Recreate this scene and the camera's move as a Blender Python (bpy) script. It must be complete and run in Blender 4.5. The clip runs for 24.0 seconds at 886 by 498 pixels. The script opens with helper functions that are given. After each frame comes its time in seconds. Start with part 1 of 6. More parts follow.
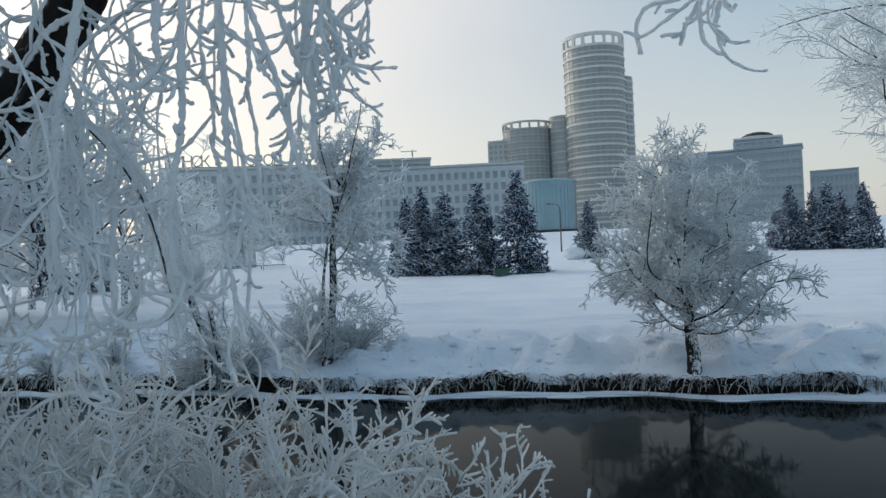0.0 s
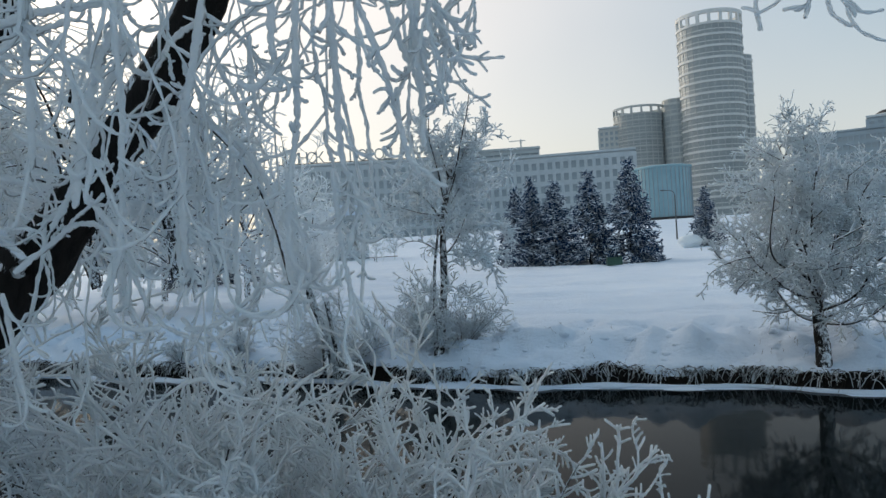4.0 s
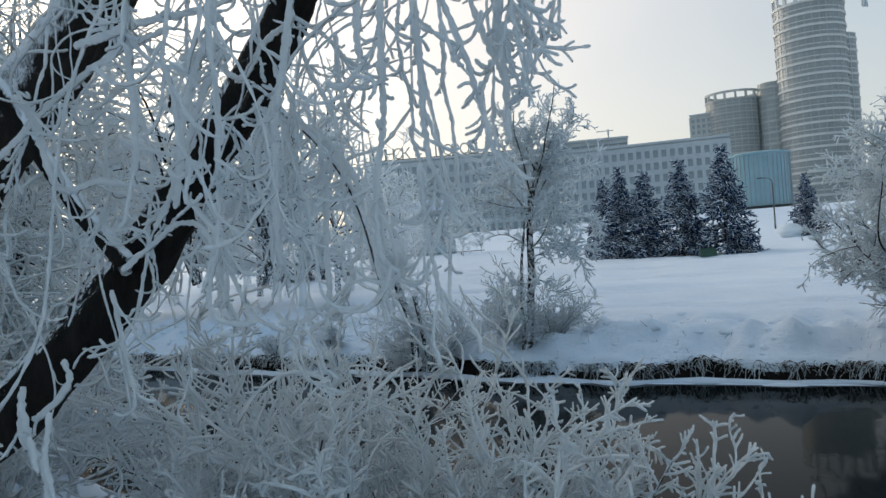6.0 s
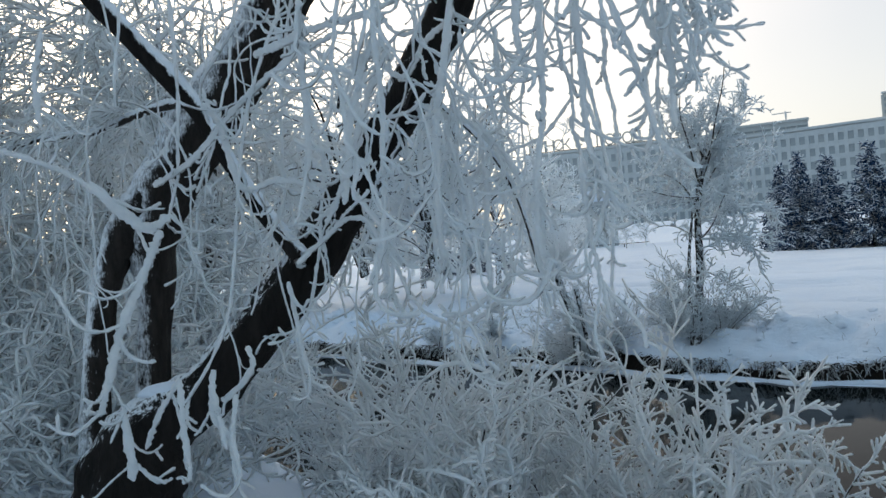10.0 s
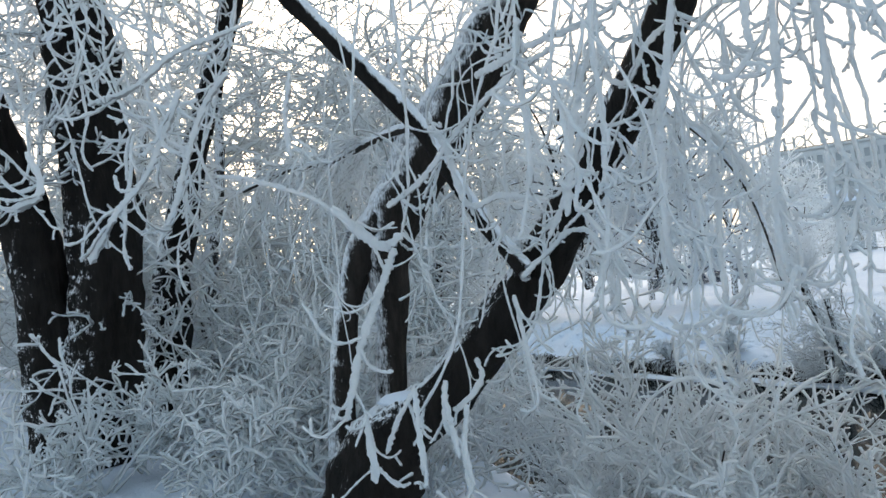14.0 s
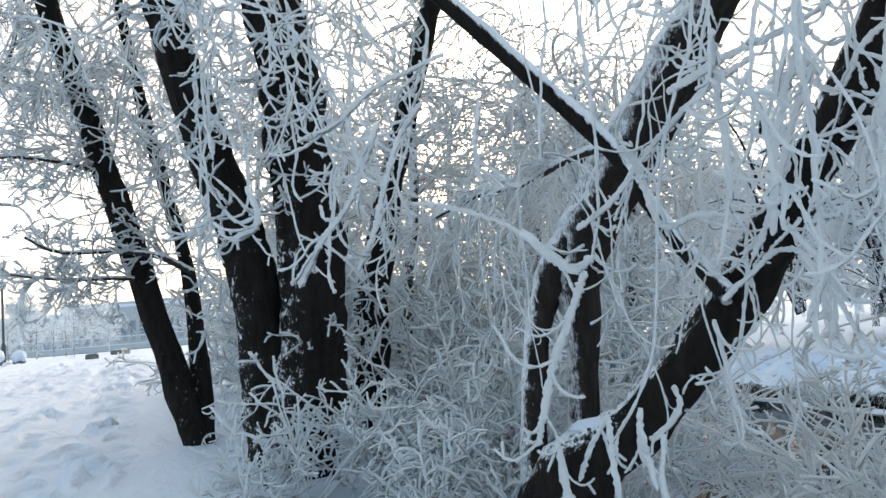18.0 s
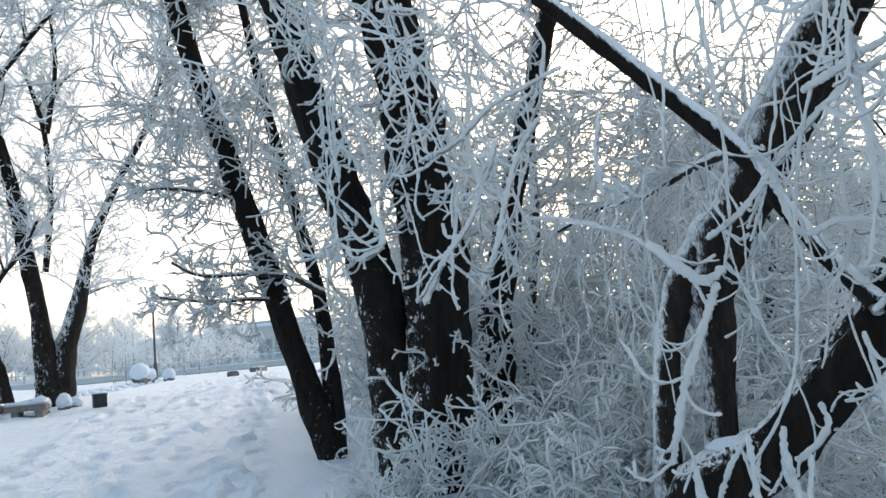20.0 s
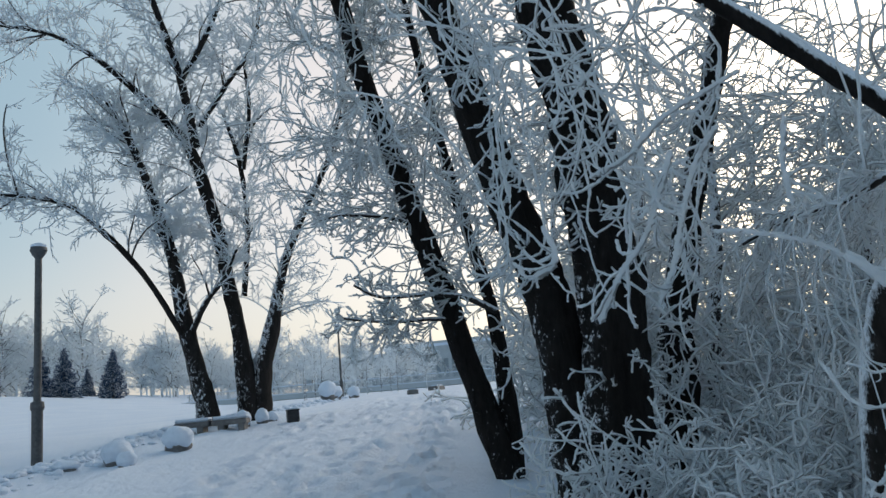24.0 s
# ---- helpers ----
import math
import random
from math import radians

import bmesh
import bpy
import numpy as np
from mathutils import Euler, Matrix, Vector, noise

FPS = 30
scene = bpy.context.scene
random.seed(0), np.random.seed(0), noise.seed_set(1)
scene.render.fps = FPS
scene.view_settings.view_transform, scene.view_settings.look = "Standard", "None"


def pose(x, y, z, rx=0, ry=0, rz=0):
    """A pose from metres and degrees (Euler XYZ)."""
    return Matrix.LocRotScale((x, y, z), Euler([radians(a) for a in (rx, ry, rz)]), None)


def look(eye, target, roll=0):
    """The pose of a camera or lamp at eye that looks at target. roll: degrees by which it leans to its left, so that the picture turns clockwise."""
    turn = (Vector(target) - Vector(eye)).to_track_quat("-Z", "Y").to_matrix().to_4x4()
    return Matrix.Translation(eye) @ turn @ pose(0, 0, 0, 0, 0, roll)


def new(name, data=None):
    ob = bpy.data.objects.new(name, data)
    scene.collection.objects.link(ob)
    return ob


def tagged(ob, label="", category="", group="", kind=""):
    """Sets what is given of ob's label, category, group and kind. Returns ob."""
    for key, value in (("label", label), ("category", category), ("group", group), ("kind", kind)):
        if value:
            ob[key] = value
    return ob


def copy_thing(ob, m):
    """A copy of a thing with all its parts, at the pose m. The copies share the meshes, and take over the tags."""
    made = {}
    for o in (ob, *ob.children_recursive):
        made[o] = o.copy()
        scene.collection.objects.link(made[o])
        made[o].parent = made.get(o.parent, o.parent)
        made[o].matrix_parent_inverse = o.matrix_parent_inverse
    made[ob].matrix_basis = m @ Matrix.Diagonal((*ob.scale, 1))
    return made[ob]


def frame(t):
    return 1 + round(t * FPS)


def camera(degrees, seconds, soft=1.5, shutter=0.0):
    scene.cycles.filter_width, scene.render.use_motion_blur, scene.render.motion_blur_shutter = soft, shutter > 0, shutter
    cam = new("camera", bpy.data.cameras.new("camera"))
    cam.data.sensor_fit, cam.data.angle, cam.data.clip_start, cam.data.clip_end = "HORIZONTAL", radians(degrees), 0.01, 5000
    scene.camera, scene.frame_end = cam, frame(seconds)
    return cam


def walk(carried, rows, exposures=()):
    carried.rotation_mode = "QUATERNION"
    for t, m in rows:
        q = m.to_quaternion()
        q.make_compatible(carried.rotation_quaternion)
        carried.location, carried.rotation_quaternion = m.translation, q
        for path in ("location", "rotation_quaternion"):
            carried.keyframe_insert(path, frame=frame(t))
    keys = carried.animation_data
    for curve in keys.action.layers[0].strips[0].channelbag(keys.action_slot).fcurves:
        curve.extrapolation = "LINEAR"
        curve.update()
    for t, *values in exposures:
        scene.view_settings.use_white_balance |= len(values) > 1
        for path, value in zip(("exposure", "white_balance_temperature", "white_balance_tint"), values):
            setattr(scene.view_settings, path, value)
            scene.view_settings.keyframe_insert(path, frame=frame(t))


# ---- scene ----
cam = camera(60.26, 24.0)
PATH = [
    (0.0, pose(0, 0, 1.6, 90.41, 2.60, 0.34)),
    (0.5, pose(0, 0, 1.6, 90.50, 2.47, 1.10)),
    (1.0, pose(0, 0, 1.6, 90.32, 2.44, 2.00)),
    (1.5, pose(0, 0, 1.6, 90.24, 2.35, 2.85)),
    (3.5, pose(0, 0, 1.6, 90.23, 2.94, 6.88)),
    (4.0, pose(0, 0, 1.6, 90.12, 3.38, 8.58)),
    (4.5, pose(0, 0, 1.6, 90.06, 3.80, 10.46)),
    (5.0, pose(0, 0, 1.6, 90.04, 4.01, 11.98)),
    (5.5, pose(0, 0, 1.6, 90.01, 4.17, 13.51)),
    (6.0, pose(0, 0, 1.6, 90.09, 4.14, 15.09)),
    (6.5, pose(0, 0, 1.6, 90.22, 4.03, 16.78)),
    (7.0, pose(0, 0, 1.6, 90.36, 4.07, 18.91)),
    (7.5, pose(0, 0, 1.6, 90.41, 4.22, 20.81)),
    (8.0, pose(0, 0, 1.6, 90.40, 4.12, 22.35)),
    (8.5, pose(0, 0, 1.6, 90.46, 3.94, 23.61)),
    (9.0, pose(0, 0, 1.6, 90.40, 4.16, 24.80)),
    (9.5, pose(0, 0, 1.6, 90.31, 4.22, 26.13)),
    (11.5, pose(0, 0, 1.6, 91.56, 5.66, 30.78)),
    (12.0, pose(0, 0, 1.6, 91.81, 5.63, 33.46)),
    (12.5, pose(0, 0, 1.6, 92.10, 5.33, 36.55)),
    (13.0, pose(0, 0, 1.6, 92.54, 5.55, 39.17)),
    (13.5, pose(0, 0, 1.6, 92.61, 5.49, 42.15)),
    (14.0, pose(0, 0, 1.6, 92.86, 5.62, 43.90)),
    (14.5, pose(0, 0, 1.6, 93.08, 5.43, 45.38)),
    (15.0, pose(0, 0, 1.6, 93.43, 5.29, 46.94)),
    (15.5, pose(0, 0, 1.6, 93.83, 5.22, 48.50)),
    (16.0, pose(0, 0, 1.6, 94.05, 4.99, 50.12)),
    (16.5, pose(0, 0, 1.6, 94.42, 4.60, 51.53)),
    (17.0, pose(0, 0, 1.6, 94.91, 4.57, 53.39)),
    (17.5, pose(0, 0, 1.6, 95.45, 4.91, 55.76)),
    (18.0, pose(0, 0, 1.6, 95.94, 5.17, 58.13)),
    (18.5, pose(0, 0, 1.6, 96.71, 5.47, 61.10)),
    (20.5, pose(0, 0, 1.6, 98.48, 5.66, 69.58)),
    (21.0, pose(0, 0, 1.6, 99.11, 5.67, 71.89)),
    (21.5, pose(0, 0, 1.6, 99.51, 5.68, 73.31)),
    (22.0, pose(0, 0, 1.6, 99.89, 5.68, 74.84)),
    (22.5, pose(0, 0, 1.6, 100.06, 5.16, 75.74)),
    (23.0, pose(0, 0, 1.6, 100.38, 5.01, 77.22)),
    (23.5, pose(0, 0, 1.6, 100.74, 5.01, 79.36)),
    (24.0, pose(0, 0, 1.6, 100.66, 5.14, 80.47)),
]
walk(cam, PATH, [(0.0, -0.07, 6870, 9), (10.0, 0.19, 7000, 11), (13.0, 0.54, 7350, 13), (15.0, 0.74, 7500, 14), (18.5, 0.77, 7500, 14), (21.0, 0.32, 7100, 11), (24.0, -0.26, 6650, 9)])


# ---- light ----
SUN_AZ, SUN_EL = 52.5, 17.3          # degrees left of +y, degrees above the horizon
world = bpy.data.worlds.new("sky")
scene.world = world
world.use_nodes = True
wn = world.node_tree.nodes
sky = wn.new("ShaderNodeTexSky")
sky.sky_type = "NISHITA"
sky.sun_disc = False
sky.sun_elevation = radians(SUN_EL)
sky.sun_rotation = radians(-SUN_AZ)
sky.air_density, sky.dust_density, sky.ozone_density = 1.0, 3.0, 2.0
veil = wn.new("ShaderNodeMix")          # thin high cloud evens the clear sky out
veil.data_type = "RGBA"
cloud = wn.new("ShaderNodeTexNoise")
cloud.inputs["Scale"].default_value, cloud.inputs["Detail"].default_value = 2.2, 3
wc = wn.new("ShaderNodeTexCoord")
world.node_tree.links.new(wc.outputs["Generated"], cloud.inputs["Vector"])
thick = wn.new("ShaderNodeMapRange")
thick.inputs["From Min"].default_value, thick.inputs["From Max"].default_value = 0.3, 0.7
thick.inputs["To Min"].default_value, thick.inputs["To Max"].default_value = 0.52, 0.74
world.node_tree.links.new(cloud.outputs["Fac"], thick.inputs["Value"])
world.node_tree.links.new(thick.outputs[0], veil.inputs[0])
# the cloud scatters the low sun forwards: bright round the sun, dull with its back to it
toward = wn.new("ShaderNodeVectorMath")
toward.operation = "DOT_PRODUCT"
sa, se = radians(SUN_AZ), radians(SUN_EL)
sun_dir = Vector((-math.sin(sa) * math.cos(se), math.cos(sa) * math.cos(se), math.sin(se)))
toward.inputs[1].default_value = sun_dir
world.node_tree.links.new(wc.outputs["Generated"], toward.inputs[0])
lit = wn.new("ShaderNodeMapRange")
lit.interpolation_type = "SMOOTHSTEP"
lit.inputs["From Min"].default_value, lit.inputs["From Max"].default_value = 0.28, 0.82
world.node_tree.links.new(toward.outputs["Value"], lit.inputs["Value"])
glow = wn.new("ShaderNodeMix")
glow.data_type = "RGBA"
glow.inputs[6].default_value, glow.inputs[7].default_value = (2.5, 3.9, 5.2, 1), (8.5, 7.95, 7.7, 1)
world.node_tree.links.new(lit.outputs[0], glow.inputs[0])
# the mist near the horizon is whiter than the sky above it
height = wn.new("ShaderNodeSeparateXYZ")
world.node_tree.links.new(wc.outputs["Generated"], height.inputs[0])
low = wn.new("ShaderNodeMapRange")
low.interpolation_type = "SMOOTHSTEP"
low.inputs["From Min"].default_value, low.inputs["From Max"].default_value = 0.0, 0.42
low.inputs["To Min"].default_value, low.inputs["To Max"].default_value = 0.85, 0.0
world.node_tree.links.new(height.outputs[2], low.inputs["Value"])
mist = wn.new("ShaderNodeMix")
mist.data_type = "RGBA"
mist.inputs[7].default_value = (6.8, 6.8, 6.65, 1)
world.node_tree.links.new(low.outputs[0], mist.inputs[0])
world.node_tree.links.new(glow.outputs[2], mist.inputs[6])
# the cloud opens on clear blue over the park, beyond the forked trees
gap = wn.new("ShaderNodeVectorMath")
gap.operation = "DOT_PRODUCT"
gap.inputs[1].default_value = Vector((-math.sin(radians(122)), math.cos(radians(122)), 0.55)).normalized()
world.node_tree.links.new(wc.outputs["Generated"], gap.inputs[0])
clear = wn.new("ShaderNodeMapRange")
clear.interpolation_type = "SMOOTHSTEP"
clear.inputs["From Min"].default_value, clear.inputs["From Max"].default_value = 0.86, 0.985
world.node_tree.links.new(gap.outputs["Value"], clear.inputs["Value"])
blue = wn.new("ShaderNodeMix")
blue.data_type = "RGBA"
blue.inputs[7].default_value = (3.6, 5.2, 6.1, 1)
world.node_tree.links.new(clear.outputs[0], blue.inputs[0])
world.node_tree.links.new(mist.outputs[2], blue.inputs[6])
world.node_tree.links.new(blue.outputs[2], veil.inputs[7])
wn["Background"].inputs["Strength"].default_value = 0.145
world.node_tree.links.new(sky.outputs[0], veil.inputs[6])
world.node_tree.links.new(veil.outputs[2], wn["Background"].inputs["Color"])

sun = new("sun", bpy.data.lights.new("sun", "SUN"))
sun.data.energy, sun.data.angle, sun.data.color = 1.0, radians(10), (1.0, 0.96, 0.91)
sun.matrix_world = look(sun_dir * 100, (0, 0, 0))


# ---- materials ----
class Mat:
    """A small builder of procedural node materials."""

    def __init__(self, name, color, rough=0.7, metal=0.0, spec=0.4):
        self.m = bpy.data.materials.new(name)
        self.m.use_nodes = True
        self.t = self.m.node_tree
        self.b = self.t.nodes["Principled BSDF"]
        self.set(self.b, 0, (*color, 1))
        self.b.inputs["Roughness"].default_value = rough
        self.b.inputs["Metallic"].default_value = metal
        self.b.inputs["Specular IOR Level"].default_value = spec
        self.co = self.t.nodes.new("ShaderNodeTexCoord")

    def set(self, node, socket, value):
        node.inputs[socket].default_value = value

    def link(self, a, b):
        self.t.links.new(a, b)

    def noise(self, scale, detail=4, rough=0.6, stretch=(1, 1, 1)):
        n = self.t.nodes.new("ShaderNodeTexNoise")
        n.inputs["Scale"].default_value, n.inputs["Detail"].default_value, n.inputs["Roughness"].default_value = scale, detail, rough
        mp = self.t.nodes.new("ShaderNodeMapping")
        mp.inputs["Scale"].default_value = stretch
        self.link(self.co.outputs["Object"], mp.inputs[0])
        self.link(mp.outputs[0], n.inputs["Vector"])
        return n.outputs["Fac"]

    def ramp(self, fac, stops):
        r = self.t.nodes.new("ShaderNodeValToRGB")
        e = r.color_ramp.elements
        while len(e) < len(stops):
            e.new(0.5)
        for k, (p, c) in enumerate(stops):
            e[k].position = p
            e[k].color = (*c, 1) if isinstance(c, tuple) else (c, c, c, 1)
        self.link(fac, r.inputs[0])
        return r.outputs[0]

    def math(self, op, a, b=None, clamp=True):
        n = self.t.nodes.new("ShaderNodeMath")
        n.operation, n.use_clamp = op, clamp
        for k, v in enumerate((a, b)):
            if v is None:
                continue
            if isinstance(v, (int, float)):
                n.inputs[k].default_value = v
            else:
                self.link(v, n.inputs[k])
        return n.outputs[0]

    def mix(self, fac, a, b):
        n = self.t.nodes.new("ShaderNodeMix")
        n.data_type = "RGBA"
        for sock, v in ((n.inputs[0], fac), (n.inputs[6], a), (n.inputs[7], b)):
            if isinstance(v, tuple):
                sock.default_value = (*v, 1)
            elif isinstance(v, (int, float)):
                sock.default_value = v
            else:
                self.link(v, sock)
        return n.outputs[2]

    def facing(self, x, y, z):
        """How far the true surface leans towards a fixed direction of the world."""
        g = self.t.nodes.new("ShaderNodeNewGeometry")
        n = self.t.nodes.new("ShaderNodeVectorMath")
        n.operation = "DOT_PRODUCT"
        n.inputs[1].default_value = Vector((x, y, z)).normalized()
        self.link(g.outputs["Normal"], n.inputs[0])
        return n.outputs["Value"]

    def color(self, sock):
        self.link(sock, self.b.inputs[0])
        return self

    def rough(self, sock):
        self.link(sock, self.b.inputs["Roughness"])
        return self

    def glow_through(self, share, color):
        """Light from behind shines through a loose crust of ice."""
        t = self.t.nodes.new("ShaderNodeBsdfTranslucent")
        t.inputs[0].default_value = (*color, 1)
        m = self.t.nodes.new("ShaderNodeMixShader")
        m.inputs[0].default_value = share
        self.link(self.b.outputs[0], m.inputs[1])
        self.link(t.outputs[0], m.inputs[2])
        self.link(m.outputs[0], self.t.nodes["Material Output"].inputs[0])
        return self

    def bump(self, height, strength=0.4, distance=0.02):
        n = self.t.nodes.new("ShaderNodeBump")
        n.inputs["Strength"].default_value, n.inputs["Distance"].default_value = strength, distance
        self.link(height, n.inputs["Height"])
        self.link(n.outputs[0], self.b.inputs["Normal"])
        return self


def speckled(name, c0, c1, scale, rough=0.8, bump=0.3, dist=0.01, metal=0.0, spec=0.4, stretch=(1, 1, 1)):
    m = Mat(name, c0, rough, metal, spec)
    n = m.noise(scale, 5, 0.65, stretch)
    big = m.noise(scale * 0.13, 3, 0.5, stretch)
    both = m.math("ADD", m.math("MULTIPLY", n, 0.6), m.math("MULTIPLY", big, 0.4))
    m.color(m.ramp(both, [(0.32, c0), (0.68, c1)]))
    m.bump(n, bump, dist)
    return m.m


def snow_over(name, c0, c1, scale, lo, hi, way=(0, 0, 1), patch=6.0, rough=0.9, stretch=(1, 1, 0.25), bump=0.8, dist=0.04, uneven=2.2, fleck=1.5):
    """A rough dark surface on whose sides facing a direction hoar frost and snow have stuck, in patches."""
    m = Mat(name, c0, rough, 0, 0.2)
    n = m.noise(scale, 6, 0.7, stretch)
    base = m.ramp(n, [(0.3, c0), (0.7, c1)])
    cover = m.math("ADD", m.facing(*way), m.math("MULTIPLY", m.math("SUBTRACT", m.noise(patch, 6, 0.75), 0.5, False), uneven, False), False)
    flecks = m.math("MULTIPLY", m.math("SUBTRACT", m.noise(patch * 5, 4, 0.7, stretch), 0.5, False), fleck, False)
    cover = m.math("ADD", cover, flecks, False)
    fac = m.ramp(cover, [(lo, 0.0), (hi, 1.0)])
    m.color(m.mix(fac, base, m.ramp(m.noise(30, 3), [(0.3, (0.70, 0.76, 0.82)), (0.7, (0.84, 0.88, 0.92))])))
    m.bump(n, bump, dist)
    return m.m


def make_snow():
    m = Mat("snow", (0.84, 0.88, 0.93), 0.65, 0, 0.3)
    n = m.noise(0.35, 4, 0.55)
    f = m.noise(9.0, 5, 0.65)
    m.color(m.ramp(m.math("ADD", m.math("MULTIPLY", n, 0.7), m.math("MULTIPLY", f, 0.3)), [(0.3, (0.65, 0.745, 0.865)), (0.7, (0.77, 0.84, 0.925))]))
    h = m.math("ADD", m.math("MULTIPLY", m.noise(2.2, 5, 0.6), 0.5), m.math("MULTIPLY", m.noise(7.0, 6, 0.7, (0.7, 1, 1)), 0.5))
    m.bump(h, 0.7, 0.16)
    return m.m


def make_water():
    m = Mat("river_water", (0.006, 0.009, 0.010), 0.05, 0, 0.5)
    m.b.inputs["IOR"].default_value = 1.33
    m.b.inputs["Specular IOR Level"].default_value = 0.04
    h = m.noise(1.6, 3, 0.5, (1, 1, 1))
    m.bump(h, 0.06, 0.05)
    return m.m


SNOW = make_snow()
WATER = make_water()
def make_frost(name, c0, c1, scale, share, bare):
    """Hoar frost round a twig, dark brown in patches on sides facing down and +x. bare: facing from which it turns
    dark.
    """
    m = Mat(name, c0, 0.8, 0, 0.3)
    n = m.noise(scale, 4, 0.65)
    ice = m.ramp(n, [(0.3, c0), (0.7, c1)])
    down_side = m.math("ADD", m.facing(0.55, 0.25, -0.7), m.math("MULTIPLY", m.math("SUBTRACT", m.noise(7.0, 3), 0.5, False), 0.9, False), False)
    m.color(m.mix(m.ramp(down_side, [(bare, 0.0), (bare + 0.12, 1.0)]), ice, (0.035, 0.028, 0.024)))
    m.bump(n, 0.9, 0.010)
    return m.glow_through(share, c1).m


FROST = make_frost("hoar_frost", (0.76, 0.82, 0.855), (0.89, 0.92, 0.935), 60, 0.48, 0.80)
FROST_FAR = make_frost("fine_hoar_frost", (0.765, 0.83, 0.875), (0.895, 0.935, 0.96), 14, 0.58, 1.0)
TWIG = snow_over("frosted_twig", (0.028, 0.026, 0.025), (0.07, 0.062, 0.057), 30, -0.95, -0.45, (0, 0, 1), 9, uneven=1.4)
BARK = snow_over("willow_bark", (0.004, 0.0037, 0.0036), (0.020, 0.017, 0.0155), 16, 0.34, 0.6, (-0.35, -0.25, 0.9), 15, uneven=2.8)
BARK_RIDGE = snow_over("snow_ridged_bark", (0.004, 0.0037, 0.0036), (0.020, 0.017, 0.0155), 16, 0.55, 0.75, (-0.35, 0.15, 0.95), 9, uneven=1.6)
BARK_CROSS = snow_over("snow_topped_bark", (0.004, 0.0037, 0.0036), (0.020, 0.017, 0.0155), 16, 0.25, 0.5, (0.35, 0.45, 0.82), 9, uneven=0.9)
BARK_WHITE = snow_over("snow_plastered_bark", (0.008, 0.007, 0.0065), (0.04, 0.034, 0.030), 16, -0.2, 0.65, (-0.85, -0.35, 0.45), 14, uneven=2.0)
BARK_FAR = snow_over("frosted_bark", (0.008, 0.007, 0.0065), (0.030, 0.026, 0.024), 10, 0.44, 0.66, (0.2, -0.4, 0.8), 9)
NEEDLE = snow_over("snowy_spruce", (0.007, 0.028, 0.075), (0.020, 0.066, 0.150), 8, 0.36, 0.80, (0.2, -0.3, 1), 0.8, uneven=1.0, fleck=0.2)
CRUST = speckled("crusted_snow", (0.70, 0.77, 0.85), (0.82, 0.87, 0.92), 45, 0.8, 0.6, 0.008)
GRASS = speckled("frozen_grass", (0.010, 0.008, 0.007), (0.06, 0.048, 0.038), 25, 0.95, spec=0.1)
SOIL = speckled("dark_bank_soil", (0.006, 0.005, 0.0045), (0.016, 0.013, 0.011), 9, 0.95, 0.8, 0.05, spec=0.05)
METAL = speckled("grey_lamp_steel", (0.05, 0.055, 0.06), (0.13, 0.135, 0.14), 20, 0.5, 0.1, 0.002, 0.6)
GLOBE = speckled("milky_lamp_globe", (0.26, 0.27, 0.27), (0.36, 0.36, 0.36), 12, 0.35, 0.05, 0.002)
STONE = speckled("kerb_stone", (0.09, 0.09, 0.09), (0.22, 0.21, 0.2), 14, 0.9)
IRON = speckled("dark_iron", (0.02, 0.022, 0.025), (0.06, 0.062, 0.065), 30, 0.55, 0.1, 0.002, 0.5)
CONCRETE = speckled("pale_concrete", (0.40, 0.44, 0.46), (0.52, 0.56, 0.58), 0.5, 0.85, 0.1, 0.05)
# Beige drawn to grey, as haze over distance is mixed into the colour.
PANEL = speckled("hazed_beige_panel", (0.36, 0.38, 0.375), (0.45, 0.465, 0.45), 0.4, 0.8, 0.1, 0.05)
# Far wall greyed and blued: distance haze is put into this colour.
HAZED_WALL = speckled("hazed_grey_wall", (0.27, 0.33, 0.37), (0.34, 0.40, 0.44), 0.4, 0.85, 0.1, 0.05)
BAND = speckled("white_balcony_band", (0.52, 0.53, 0.52), (0.64, 0.64, 0.62), 0.4, 0.7, 0.1, 0.05)
# Panes paled close to the wall tone, with distance haze painted into them.
GLASS_HAZED = speckled("hazed_window_glass", (0.25, 0.30, 0.33), (0.33, 0.38, 0.41), 0.3, 0.12, 0.0, 0.01)
# Grey glass lightened so that its colour holds the haze before the tower.
TOWER_GLASS = speckled("hazed_tower_glass", (0.24, 0.265, 0.27), (0.33, 0.355, 0.355), 0.25, 0.45, 0.0, 0.01)
GLASS_BLUE = speckled("turquoise_glass", (0.17, 0.32, 0.38), (0.26, 0.42, 0.48), 0.2, 0.15, 0.0, 0.01)
GREEN = speckled("green_paint", (0.02, 0.06, 0.045), (0.04, 0.10, 0.07), 8, 0.6)
CARPAINT = speckled("dark_car_paint", (0.02, 0.022, 0.028), (0.05, 0.052, 0.06), 3, 0.3, 0.02, 0.002)
RUBBER = speckled("tyre_rubber", (0.012, 0.012, 0.012), (0.03, 0.03, 0.03), 20, 0.9)


